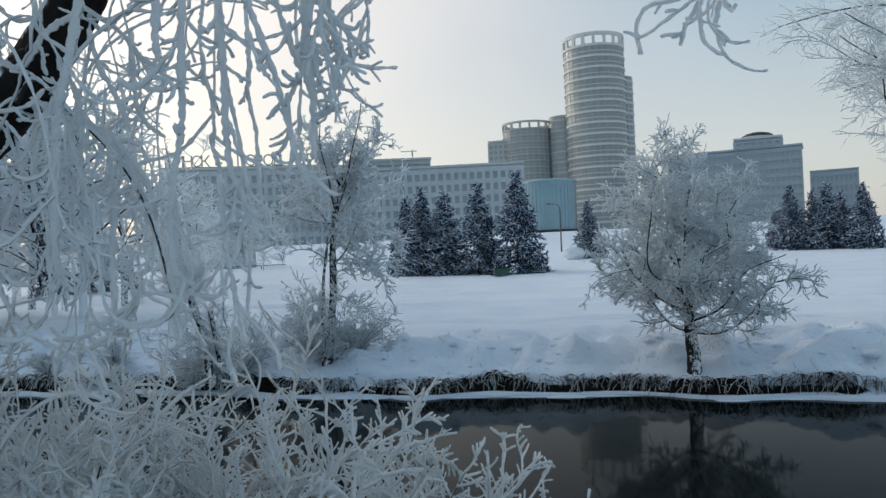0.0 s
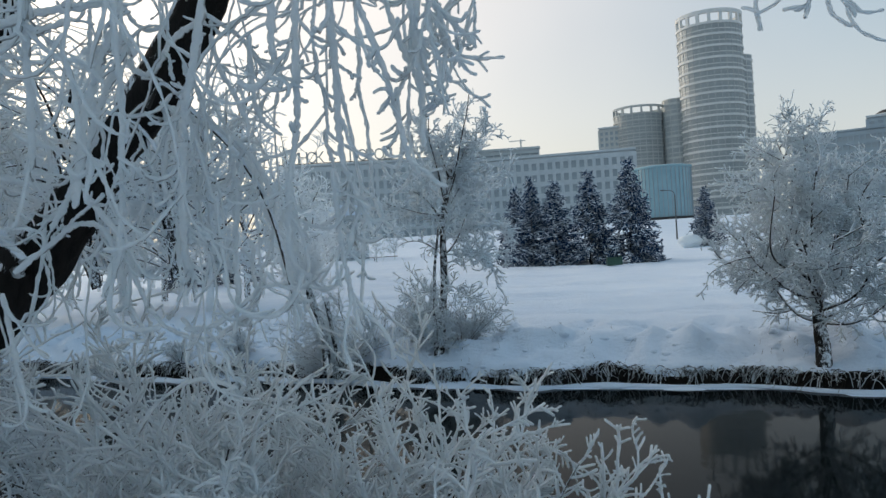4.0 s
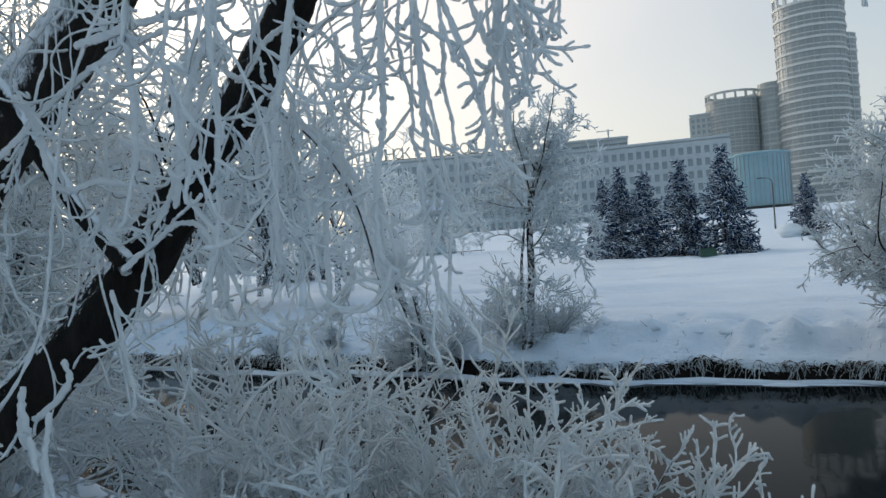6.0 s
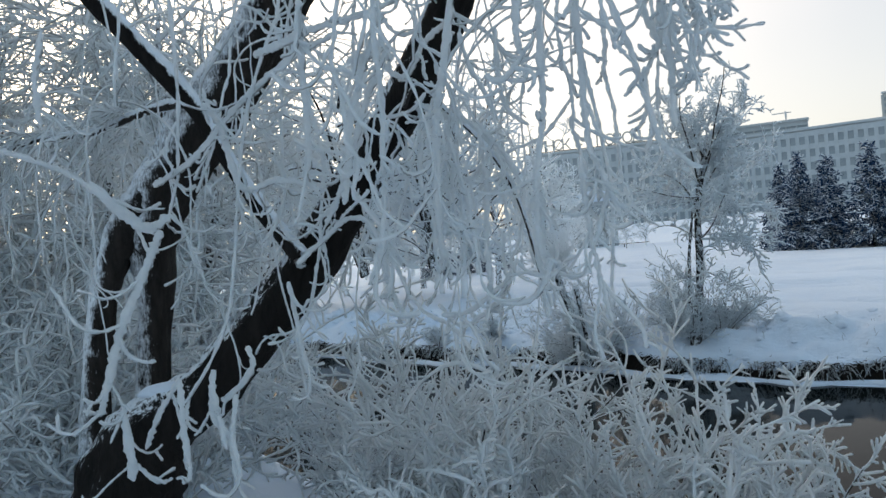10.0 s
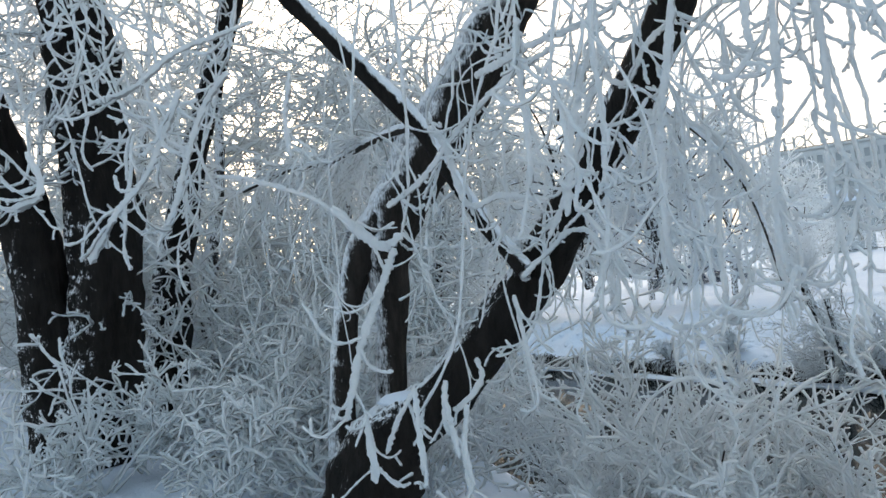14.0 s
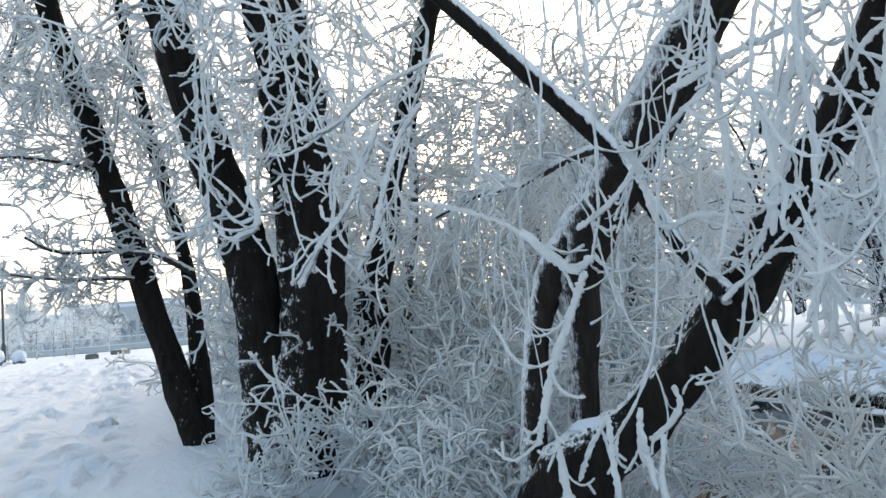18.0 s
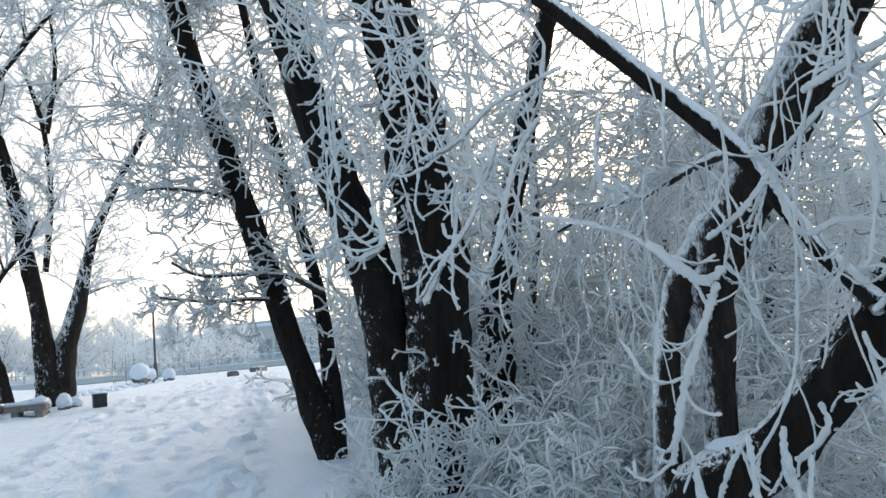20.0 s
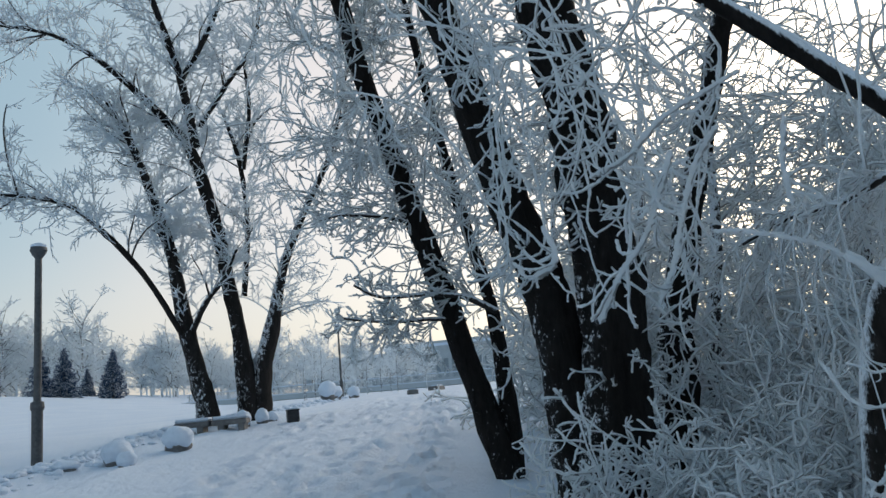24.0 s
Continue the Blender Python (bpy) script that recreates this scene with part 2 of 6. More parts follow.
# ---- mesh helpers ----
def mesh_of(name, verts, faces, mat, smooth=False):
    """A mesh from numpy arrays: verts (n, 3), faces (m, 3 or 4)."""
    verts, faces = np.asarray(verts, np.float32), np.asarray(faces, np.int32)
    me = bpy.data.meshes.new(name)
    k = faces.shape[1]
    me.vertices.add(len(verts))
    me.vertices.foreach_set("co", verts.ravel())
    me.loops.add(faces.size)
    me.loops.foreach_set("vertex_index", faces.ravel())
    me.polygons.add(len(faces))
    me.polygons.foreach_set("loop_start", np.arange(0, faces.size, k, dtype=np.int32))
    if smooth:
        me.polygons.foreach_set("use_smooth", np.ones(len(faces), bool))
    me.update(calc_edges=True)
    me.materials.append(mat)
    return me


def put(name, me, parent=None, label="", kind=""):
    ob = new(name, me)
    if parent is not None:
        ob.parent = parent
    return tagged(ob, label=label, kind=kind)


def part(name, bm, mat, parent, label="", smooth=False):
    me = bpy.data.meshes.new(name)
    bm.to_mesh(me)
    bm.free()
    if smooth:
        for p in me.polygons:
            p.use_smooth = True
    me.materials.append(mat)
    return put(name, me, parent, label)


def thing(name, label, category, group="", at=(0, 0, 0), turn=0):
    ob = new(name)
    ob.matrix_world = pose(*at, 0, 0, turn)
    return tagged(ob, label, category, group)


def box(w, d, h, bevel=0.0, at=(0, 0, 0), turn=0):
    bm = bmesh.new()
    bmesh.ops.create_cube(bm, size=1, matrix=Matrix.Translation(at) @ pose(0, 0, 0, 0, 0, turn) @ Matrix.Diagonal((w, d, h, 1)))
    if bevel:
        bmesh.ops.bevel(bm, geom=bm.edges[:], offset=bevel, segments=2, affect="EDGES")
    return bm


def lathe(profile, sides=20, at=(0, 0, 0), capped=True):
    """A turned body from (radius, height) pairs."""
    bm = bmesh.new()
    rings = []
    for r, z in profile:
        rings.append([bm.verts.new((at[0] + r * math.cos(2 * math.pi * k / sides), at[1] + r * math.sin(2 * math.pi * k / sides), at[2] + z)) for k in range(sides)])
    for a, b in zip(rings, rings[1:]):
        for k in range(sides):
            bm.faces.new((a[k], a[(k + 1) % sides], b[(k + 1) % sides], b[k]))
    if capped:
        bm.faces.new(rings[0][::-1])
        bm.faces.new(rings[-1])
    return bm


def tubes(P, R, sides, round_end=False, fur=0.0):
    """Vertices and quads of many tapered tubes at once: P (N, n, 3), R (N, n)."""
    if round_end:
        tip = P[:, -1] - P[:, -2]
        tip /= np.linalg.norm(tip, axis=1, keepdims=True) + 1e-9
        P = np.concatenate([P, (P[:, -1] + tip * R[:, -1:] * 0.9)[:, None]], 1)
        R = np.concatenate([R, R[:, -1:] * 0.4], 1)
    N, n, _ = P.shape
    T = np.gradient(P, axis=1)
    T /= np.linalg.norm(T, axis=2, keepdims=True) + 1e-9
    first = np.where(np.abs(T[:, 0, 2:3]) > 0.8, np.array([1.0, 0, 0]), np.array([0, 0, 1.0]))
    U = np.empty_like(T)
    u = np.cross(T[:, 0], first)
    for k in range(n):
        u = u - (u * T[:, k]).sum(1, keepdims=True) * T[:, k]
        u = u / (np.linalg.norm(u, axis=1, keepdims=True) + 1e-9)
        U[:, k] = u
    V = np.cross(T, U)
    a = np.arange(sides) * 2 * np.pi / sides
    R = R[:, :, None] * (1 + fur * np.random.default_rng(N * 31 + n).uniform(-1, 1, (N, n, sides)))
    ring = P[:, :, None] + R[:, :, :, None] * (np.cos(a)[:, None] * U[:, :, None] + np.sin(a)[:, None] * V[:, :, None])
    idx = np.arange(N * n * sides).reshape(N, n, sides)
    q = np.stack([idx[:, :-1], np.roll(idx, -1, 2)[:, :-1], np.roll(idx, -1, 2)[:, 1:], idx[:, 1:]], -1)
    return ring.reshape(-1, 3), q.reshape(-1, 4)


def smooth_line(pts, steps):
    """A Catmull-Rom curve through points of any width (x, y, z, radius)."""
    p = np.asarray(pts, float)
    e = np.vstack([2 * p[0] - p[1], p, 2 * p[-1] - p[-2]])
    u = np.linspace(0, len(p) - 1 - 1e-6, steps)
    i = u.astype(int)
    f = (u - i)[:, None]
    a, b, c, d = e[i], e[i + 1], e[i + 2], e[i + 3]
    return 0.5 * (2 * b + (c - a) * f + (2 * a - 5 * b + 4 * c - d) * f ** 2 + (3 * b - a - 3 * c + d) * f ** 3)


def sprout(rng, P, per, length, n, spread=50, droop=0.0, wiggle=0.12, span=(0.2, 1.0), bias=(0, 0, 0), by_length=False, vary=(0.45, 1.25), curl=0.0, arc=0.0):
    """Side shoots along many parent lines: per shoots each, of about that length, bending down by droop and curling up again towards the tip."""
    N, m, _ = P.shape
    M = int(N * per)
    who = rng.permutation(np.arange(M) % N)
    if by_length:
        run = np.linalg.norm(np.diff(P, axis=1), axis=2).sum(1)
        who = rng.choice(N, M, p=run / run.sum())
    u = rng.uniform(span[0], span[1], M) * (m - 1.001)
    i = u.astype(int)
    f = (u - i)[:, None]
    pos = P[who, i] * (1 - f) + P[who, i + 1] * f
    tan = P[who, i + 1] - P[who, i]
    tan /= np.linalg.norm(tan, axis=1, keepdims=True) + 1e-9
    side = rng.normal(size=(M, 3))
    side -= (side * tan).sum(1, keepdims=True) * tan
    side /= np.linalg.norm(side, axis=1, keepdims=True) + 1e-9
    ang = np.radians(rng.normal(spread, spread * 0.25, M))[:, None]
    way = tan * np.cos(ang) + side * np.sin(ang) + np.asarray(bias)
    way /= np.linalg.norm(way, axis=1, keepdims=True)
    L = length * rng.uniform(*vary, M) / (n - 1)
    out = np.empty((M, n, 3))
    out[:, 0] = pos
    turn = rng.normal(size=(M, 3)) * wiggle
    bow = rng.normal(size=(M, 3)) * arc
    flip = rng.uniform(0.3, 1.6, (M, 1)) * n
    for k in range(1, n):
        turn = 0.6 * turn + rng.normal(size=(M, 3)) * wiggle
        way = way + turn + np.where(k < flip, bow, -1.4 * bow)
        way[:, 2] -= droop * (1 - curl * k / n) if curl else droop * (k / n)
        way /= np.linalg.norm(way, axis=1, keepdims=True)
        out[:, k] = out[:, k - 1] + way * L[:, None]
    return out


def taper(rng, P, r0, r1, knob=0.0):
    """Radii for lines, thinning from r0 to r1, with knobs of frost."""
    N, n, _ = P.shape
    r = np.linspace(r0, r1, n)[None] * rng.uniform(0.75, 1.25, (N, 1))
    if knob:
        r = r * (1 + knob * rng.uniform(-1, 1, (N, n)))
    return r


def twigs(name, groups, mat, parent, label="", blunt=False, fur=0.28):
    """Joins several (lines, radii, sides) into one mesh of countless twigs."""
    vs, fs, o = [], [], 0
    for P, R, sides in groups:
        v, f = tubes(P, R, sides, not blunt, fur if sides > 4 else 0.0)
        vs.append(v)
        fs.append(f + o)
        o += len(v)
    return put(name, mesh_of(name, np.vstack(vs), np.vstack(fs), mat, True), parent, label, "stuff")


def limb(name, spine, mat, parent, sides=14, steps=40, rough=0.085, seed=1, label=""):
    """A trunk or limb along a short spine of (x, y, z, radius), with uneven bark. Returns its centre line."""
    rng = np.random.default_rng(seed)
    c = smooth_line(spine, steps)
    c[:, :3] += np.cumsum(rng.normal(size=(steps, 3)), 0) * 0.02 * c[:, 3:4] * np.linspace(0, 1, steps)[:, None]
    P, R = c[None, :, :3], np.maximum(c[None, :, 3], 0.004)
    v, f = tubes(P, R, sides)
    ring = v.reshape(steps, sides, 3)
    n = rng.normal(size=(steps, sides))
    ridge = rng.normal(size=sides) * 0.8
    n = (n + np.roll(n, 1, 0) + np.roll(n, -1, 0)) / 2 + ridge
    ring += (ring - c[:, None, :3]) * (n * rough)[:, :, None]
    put(name, mesh_of(name, ring.reshape(-1, 3), f, mat, True), parent, label)
    return c[:, :3]


# spines of the trunks and limbs: x, y, z, radius in metres
SPINES = {}
SPINES["willow_lean"] = [(-3.43, 2.73, 0.21, 0.255), (-3.40, 2.82, 0.56, 0.252), (-3.31, 2.91, 0.78, 0.199), (-3.10, 3.09, 0.95, 0.144), (-2.90, 3.24, 1.20, 0.137), (-2.65, 3.39, 1.52, 0.128), (-2.42, 3.48, 1.84, 0.126), (-2.21, 3.52, 2.13, 0.116), (-1.98, 3.54, 2.41, 0.110), (-1.77, 3.51, 2.66, 0.106), (-1.60, 3.46, 2.88, 0.101), (-1.32, 3.36, 3.22, 0.088), (-1.11, 3.20, 3.54, 0.065)]
SPINES["willow_left_leg"] = [(-3.82, 2.85, 0.10, 0.096), (-3.91, 3.04, 0.95, 0.085), (-3.90, 3.13, 1.52, 0.085), (-3.81, 3.22, 1.88, 0.104), (-3.70, 3.32, 2.09, 0.130)]
SPINES["willow_up"] = [(-3.65, 3.13, 0.05, 0.108), (-3.73, 3.31, 0.92, 0.097), (-3.72, 3.36, 1.50, 0.102), (-3.70, 3.35, 1.90, 0.167), (-3.55, 3.43, 2.26, 0.194), (-3.31, 3.55, 2.64, 0.180), (-3.05, 3.64, 3.00, 0.169), (-2.77, 3.70, 3.34, 0.157), (-2.44, 3.71, 3.72, 0.127), (-2.21, 3.61, 4.07, 0.091)]
SPINES["willow_cross"] = [(-2.43, 3.17, 1.63, 0.052), (-2.60, 3.24, 1.76, 0.047), (-2.78, 3.25, 1.96, 0.041), (-2.96, 3.21, 2.26, 0.039), (-3.11, 3.16, 2.54, 0.048), (-3.37, 2.86, 3.02, 0.050), (-3.54, 2.54, 3.41, 0.048), (-3.70, 2.14, 3.78, 0.038), (-3.89, 1.67, 4.00, 0.023)]
SPINES["willow_cross_b"] = [(-3.29, 3.35, 2.60, 0.036), (-3.49, 3.35, 2.62, 0.029), (-3.75, 3.32, 2.59, 0.024), (-4.02, 3.24, 2.52, 0.018), (-4.30, 3.07, 2.50, 0.017), (-4.58, 2.87, 2.39, 0.014)]
SPINES["poplar_b"] = [(-6.31, 2.20, -0.12, 0.345), (-6.41, 2.35, 0.39, 0.334), (-6.46, 2.55, 1.03, 0.315), (-6.48, 2.65, 1.61, 0.306), (-6.46, 2.68, 2.38, 0.292), (-6.39, 2.60, 3.14, 0.272), (-6.28, 2.50, 3.79, 0.263), (-6.07, 2.30, 4.56, 0.259), (-5.74, 2.07, 5.36, 0.239), (-5.31, 1.87, 6.09, 0.187)]
SPINES["poplar_a"] = [(-6.43, 2.25, 0.22, 0.216), (-6.63, 2.25, 1.06, 0.213), (-6.71, 2.27, 1.65, 0.215), (-6.77, 2.22, 2.27, 0.212), (-6.79, 2.04, 3.01, 0.198), (-6.72, 1.77, 3.81, 0.178), (-6.54, 1.50, 4.64, 0.158), (-6.25, 1.22, 5.44, 0.132), (-5.99, 1.01, 6.00, 0.100)]
SPINES["poplar_c"] = [(-7.01, 3.24, -0.07, 0.205), (-7.11, 3.38, 0.56, 0.206), (-7.15, 3.51, 1.28, 0.195), (-7.12, 3.63, 2.14, 0.166), (-6.93, 3.81, 3.13, 0.125), (-6.68, 3.95, 3.86, 0.108), (-6.36, 4.06, 4.61, 0.102), (-6.14, 4.12, 5.06, 0.091), (-5.65, 4.08, 5.92, 0.061)]
SPINES["twin_a"] = [(-9.16, 2.36, 0.15, 0.165), (-9.24, 2.32, 0.45, 0.156), (-9.41, 2.18, 1.03, 0.165), (-9.54, 1.99, 1.85, 0.152), (-9.58, 1.72, 2.95, 0.145), (-9.52, 1.43, 3.91, 0.136), (-9.38, 1.19, 4.78, 0.122), (-9.15, 0.87, 5.67, 0.108), (-8.87, 0.66, 6.43, 0.094), (-8.36, 0.34, 7.44, 0.060)]
SPINES["twin_b"] = [(-9.28, 2.38, 0.15, 0.150), (-9.33, 2.37, 0.44, 0.144), (-9.48, 2.40, 1.17, 0.123), (-9.57, 2.40, 1.88, 0.095), (-9.62, 2.34, 2.69, 0.081), (-9.62, 2.16, 3.53, 0.074), (-9.52, 1.92, 4.51, 0.068), (-9.37, 1.74, 5.31, 0.057), (-9.13, 1.55, 6.14, 0.046), (-8.84, 1.35, 6.91, 0.031)]
SPINES["twin_c"] = [(-9.46, 2.37, 2.56, 0.051), (-9.33, 1.95, 2.75, 0.043), (-9.21, 1.44, 2.80, 0.031), (-9.08, 0.88, 2.79, 0.024), (-8.89, 0.55, 2.92, 0.017)]
SPINES["twin_d"] = [(-9.56, 1.98, 2.49, 0.036), (-9.44, 1.45, 2.52, 0.028), (-9.31, 0.95, 2.51, 0.024), (-9.14, 0.42, 2.57, 0.017)]
SPINES["twin_e"] = [(-9.55, 1.44, 3.78, 0.040), (-9.42, 0.98, 3.86, 0.029), (-9.28, 0.50, 3.87, 0.025), (-9.14, 0.16, 3.78, 0.017)]
SPINES["pathA"] = [(-19.84, -2.50, 1.43, 0.281), (-19.88, -2.63, 2.20, 0.252), (-19.88, -2.81, 2.91, 0.209), (-19.81, -3.04, 4.05, 0.194), (-19.64, -3.21, 5.32, 0.150), (-19.54, -3.35, 6.03, 0.135), (-19.17, -3.73, 7.41, 0.106), (-18.87, -4.05, 8.34, 0.083), (-18.50, -4.47, 9.23, 0.053)]
SPINES["pathA1"] = [(-19.66, -3.07, 3.59, 0.074), (-18.92, -3.85, 5.09, 0.065), (-17.97, -4.97, 6.37, 0.050), (-17.30, -5.71, 6.55, 0.042), (-16.74, -6.18, 6.48, 0.027)]
SPINES["pathA2"] = [(-19.69, -2.81, 3.67, 0.081), (-19.53, -2.45, 4.33, 0.066), (-19.36, -2.01, 4.84, 0.051), (-19.13, -1.62, 5.56, 0.029)]
SPINES["pathB"] = [(-20.53, -1.60, 1.20, 0.305), (-20.49, -1.63, 2.13, 0.251), (-20.40, -1.70, 2.99, 0.213), (-20.26, -1.81, 4.01, 0.182), (-20.08, -1.95, 4.88, 0.174), (-19.80, -2.11, 6.02, 0.166), (-19.17, -2.57, 7.95, 0.136), (-18.78, -3.09, 8.72, 0.105), (-18.05, -4.23, 9.83, 0.068), (-17.44, -5.30, 10.40, 0.045), (-17.01, -6.34, 10.46, 0.030)]
SPINES["pathBb"] = [(-19.04, -2.52, 8.17, 0.113), (-18.38, -2.71, 9.58, 0.097), (-17.90, -2.90, 10.39, 0.082), (-17.32, -3.16, 11.25, 0.067), (-16.66, -3.33, 12.15, 0.037)]
SPINES["pathBc"] = [(-18.31, -2.70, 9.70, 0.075), (-17.80, -2.10, 10.48, 0.067), (-17.24, -1.62, 11.21, 0.051), (-16.57, -1.32, 11.98, 0.029)]
SPINES["pathBd"] = [(-18.88, -2.41, 8.66, 0.075), (-18.78, -1.70, 9.73, 0.068), (-18.57, -0.94, 10.86, 0.054), (-18.06, -0.68, 12.30, 0.031)]
SPINES["pathC"] = [(-20.65, -1.41, 1.18, 0.322), (-20.60, -1.31, 2.10, 0.275), (-20.52, -1.20, 2.81, 0.236), (-20.42, -0.96, 3.52, 0.198), (-20.25, -0.73, 4.53, 0.136), (-20.06, -0.49, 5.38, 0.113), (-19.73, 0.09, 6.64, 0.083), (-19.30, 0.75, 7.87, 0.068), (-18.85, 1.09, 8.93, 0.045), (-18.22, 1.37, 10.20, 0.030)]
SPINES["pathCb"] = [(-20.23, -1.59, 4.51, 0.076), (-20.00, -1.41, 6.33, 0.069), (-19.66, -1.51, 7.91, 0.061), (-19.28, -1.85, 9.18, 0.038)]
SPINES["pathCc"] = [(-19.52, -1.42, 7.71, 0.061), (-19.14, -1.18, 9.26, 0.053), (-18.76, -1.25, 10.49, 0.031)]
SPINES["bankL"] = [(-2.98, 17.97, -1.03, 0.126), (-2.85, 18.11, 0.03, 0.093), (-2.76, 18.18, 0.83, 0.084), (-2.71, 18.19, 2.19, 0.068), (-2.44, 18.13, 3.53, 0.046)]
SPINES["bankR"] = [(5.00, 15.86, -1.41, 0.163), (5.03, 15.95, -0.86, 0.144), (5.01, 16.03, -0.28, 0.125), (4.96, 16.14, 1.02, 0.063), (4.95, 16.15, 1.98, 0.044)]
SPINES["stumpA"] = [(-5.65, 17.73, -1.10, 0.097), (-5.73, 17.82, -0.16, 0.083), (-6.01, 17.79, 0.68, 0.077), (-6.13, 17.77, 1.33, 0.056)]
SPINES["stumpB"] = [(-5.33, 17.64, -0.90, 0.055), (-5.44, 17.68, -0.36, 0.048), (-5.57, 17.71, 0.53, 0.062)]
SPINES["far1"] = [(-15.93, 30.03, 1.05, 0.176), (-16.07, 29.93, 2.99, 0.164), (-16.26, 29.72, 4.56, 0.126), (-16.19, 29.56, 6.08, 0.088)]
SPINES["far2"] = [(-16.37, 25.13, 0.97, 0.144), (-16.62, 24.97, 2.07, 0.133), (-16.84, 24.78, 3.17, 0.100), (-16.99, 24.53, 4.70, 0.067)]
SPINES["far3"] = [(-16.79, 31.84, 1.01, 0.120), (-16.86, 31.75, 3.41, 0.107), (-16.91, 31.58, 5.16, 0.080)]
SPINES["far4"] = [(-16.90, 25.98, 1.02, 0.184), (-17.06, 25.87, 2.45, 0.138), (-17.09, 25.78, 3.70, 0.092)]
STRANDS = []
STRANDS.append([(-1.17, 2.55, 2.65, 0.019), (-1.26, 2.61, 2.37, 0.018), (-1.32, 2.63, 2.17, 0.018), (-1.35, 2.65, 2.00, 0.017), (-1.37, 2.66, 1.78, 0.016), (-1.37, 2.67, 1.58, 0.013)])
STRANDS.append([(-0.85, 2.57, 2.63, 0.015), (-0.90, 2.66, 2.34, 0.015), (-0.92, 2.70, 2.12, 0.014), (-0.96, 2.72, 1.94, 0.014), (-0.98, 2.72, 1.79, 0.013), (-0.98, 2.73, 1.60, 0.012), (-0.92, 2.75, 1.53, 0.010)])
STRANDS.append([(-0.75, 2.61, 2.63, 0.015), (-0.76, 2.67, 2.44, 0.015), (-0.77, 2.72, 2.24, 0.015), (-0.78, 2.77, 1.98, 0.014), (-0.74, 2.79, 1.85, 0.013), (-0.69, 2.82, 1.68, 0.011)])
STRANDS.append([(-0.65, 2.54, 2.59, 0.015), (-0.64, 2.58, 2.49, 0.015), (-0.59, 2.64, 2.31, 0.013), (-0.55, 2.70, 2.12, 0.012), (-0.52, 2.73, 1.96, 0.011), (-0.48, 2.74, 1.88, 0.009)])
STRANDS.append([(-0.90, 2.46, 2.59, 0.016), (-0.93, 2.51, 2.42, 0.016), (-0.94, 2.54, 2.33, 0.015), (-0.93, 2.55, 2.28, 0.013)])
STRANDS.append([(-1.06, 2.51, 2.23, 0.013), (-1.04, 2.53, 2.21, 0.013), (-1.00, 2.54, 2.21, 0.012), (-0.95, 2.55, 2.26, 0.011), (-0.89, 2.55, 2.33, 0.009)])
STRANDS.append([(-1.58, 2.93, 2.28, 0.013), (-1.49, 2.99, 2.21, 0.013), (-1.36, 3.07, 2.15, 0.013), (-1.26, 3.13, 2.02, 0.013), (-1.21, 3.17, 1.86, 0.011), (-1.21, 3.18, 1.71, 0.010)])
STRANDS.append([(-1.32, 2.88, 2.52, 0.011), (-1.31, 2.93, 2.39, 0.011), (-1.27, 2.97, 2.28, 0.011), (-1.23, 3.01, 2.15, 0.010)])
STRANDS.append([(-1.47, 2.89, 2.22, 0.011), (-1.53, 2.88, 2.10, 0.012), (-1.56, 2.89, 1.94, 0.012), (-1.53, 2.92, 1.77, 0.012), (-1.53, 2.92, 1.59, 0.011)])
STRANDS.append([(-1.27, 2.89, 2.11, 0.012), (-1.27, 2.91, 1.98, 0.013), (-1.27, 2.93, 1.85, 0.013), (-1.29, 2.93, 1.65, 0.013), (-1.29, 2.93, 1.45, 0.012), (-1.31, 2.91, 1.31, 0.009)])
STRANDS.append([(-1.01, 2.80, 1.95, 0.012), (-1.00, 2.82, 1.82, 0.012), (-1.01, 2.82, 1.70, 0.012), (-1.03, 2.82, 1.57, 0.012), (-0.99, 2.82, 1.37, 0.010)])
STRANDS.append([(-1.48, 2.83, 1.35, 0.011), (-1.39, 2.87, 1.35, 0.012), (-1.30, 2.92, 1.41, 0.013), (-1.21, 2.96, 1.49, 0.014), (-1.18, 2.97, 1.56, 0.011)])
STRANDS.append([(-1.76, 2.66, 1.88, 0.012), (-1.73, 2.68, 1.84, 0.012), (-1.65, 2.74, 1.67, 0.013), (-1.66, 2.74, 1.48, 0.013), (-1.70, 2.71, 1.44, 0.011)])
STRANDS.append([(-1.74, 2.36, 2.61, 0.017), (-1.77, 2.39, 2.46, 0.017), (-1.81, 2.45, 2.20, 0.016), (-1.83, 2.47, 1.98, 0.013)])
STRANDS.append([(-2.04, 2.44, 2.47, 0.018), (-1.95, 2.50, 2.51, 0.018), (-1.82, 2.58, 2.57, 0.017), (-1.66, 2.67, 2.61, 0.015), (-1.50, 2.74, 2.67, 0.012)])
STRANDS.append([(-1.79, 2.64, 1.84, 0.014), (-1.76, 2.64, 1.99, 0.017), (-1.73, 2.63, 2.15, 0.017), (-1.67, 2.63, 2.32, 0.015), (-1.61, 2.63, 2.45, 0.014), (-1.55, 2.63, 2.58, 0.012)])
STRANDS.append([(-0.81, 2.76, 1.93, 0.013), (-0.81, 2.78, 1.76, 0.013), (-0.80, 2.79, 1.61, 0.012), (-0.78, 2.79, 1.46, 0.012), (-0.75, 2.79, 1.31, 0.010)])
STRANDS.append([(-0.61, 2.74, 2.66, 0.013), (-0.57, 2.81, 2.49, 0.013), (-0.53, 2.86, 2.35, 0.013), (-0.50, 2.88, 2.28, 0.012), (-0.48, 2.90, 2.21, 0.011), (-0.38, 2.92, 2.16, 0.009)])
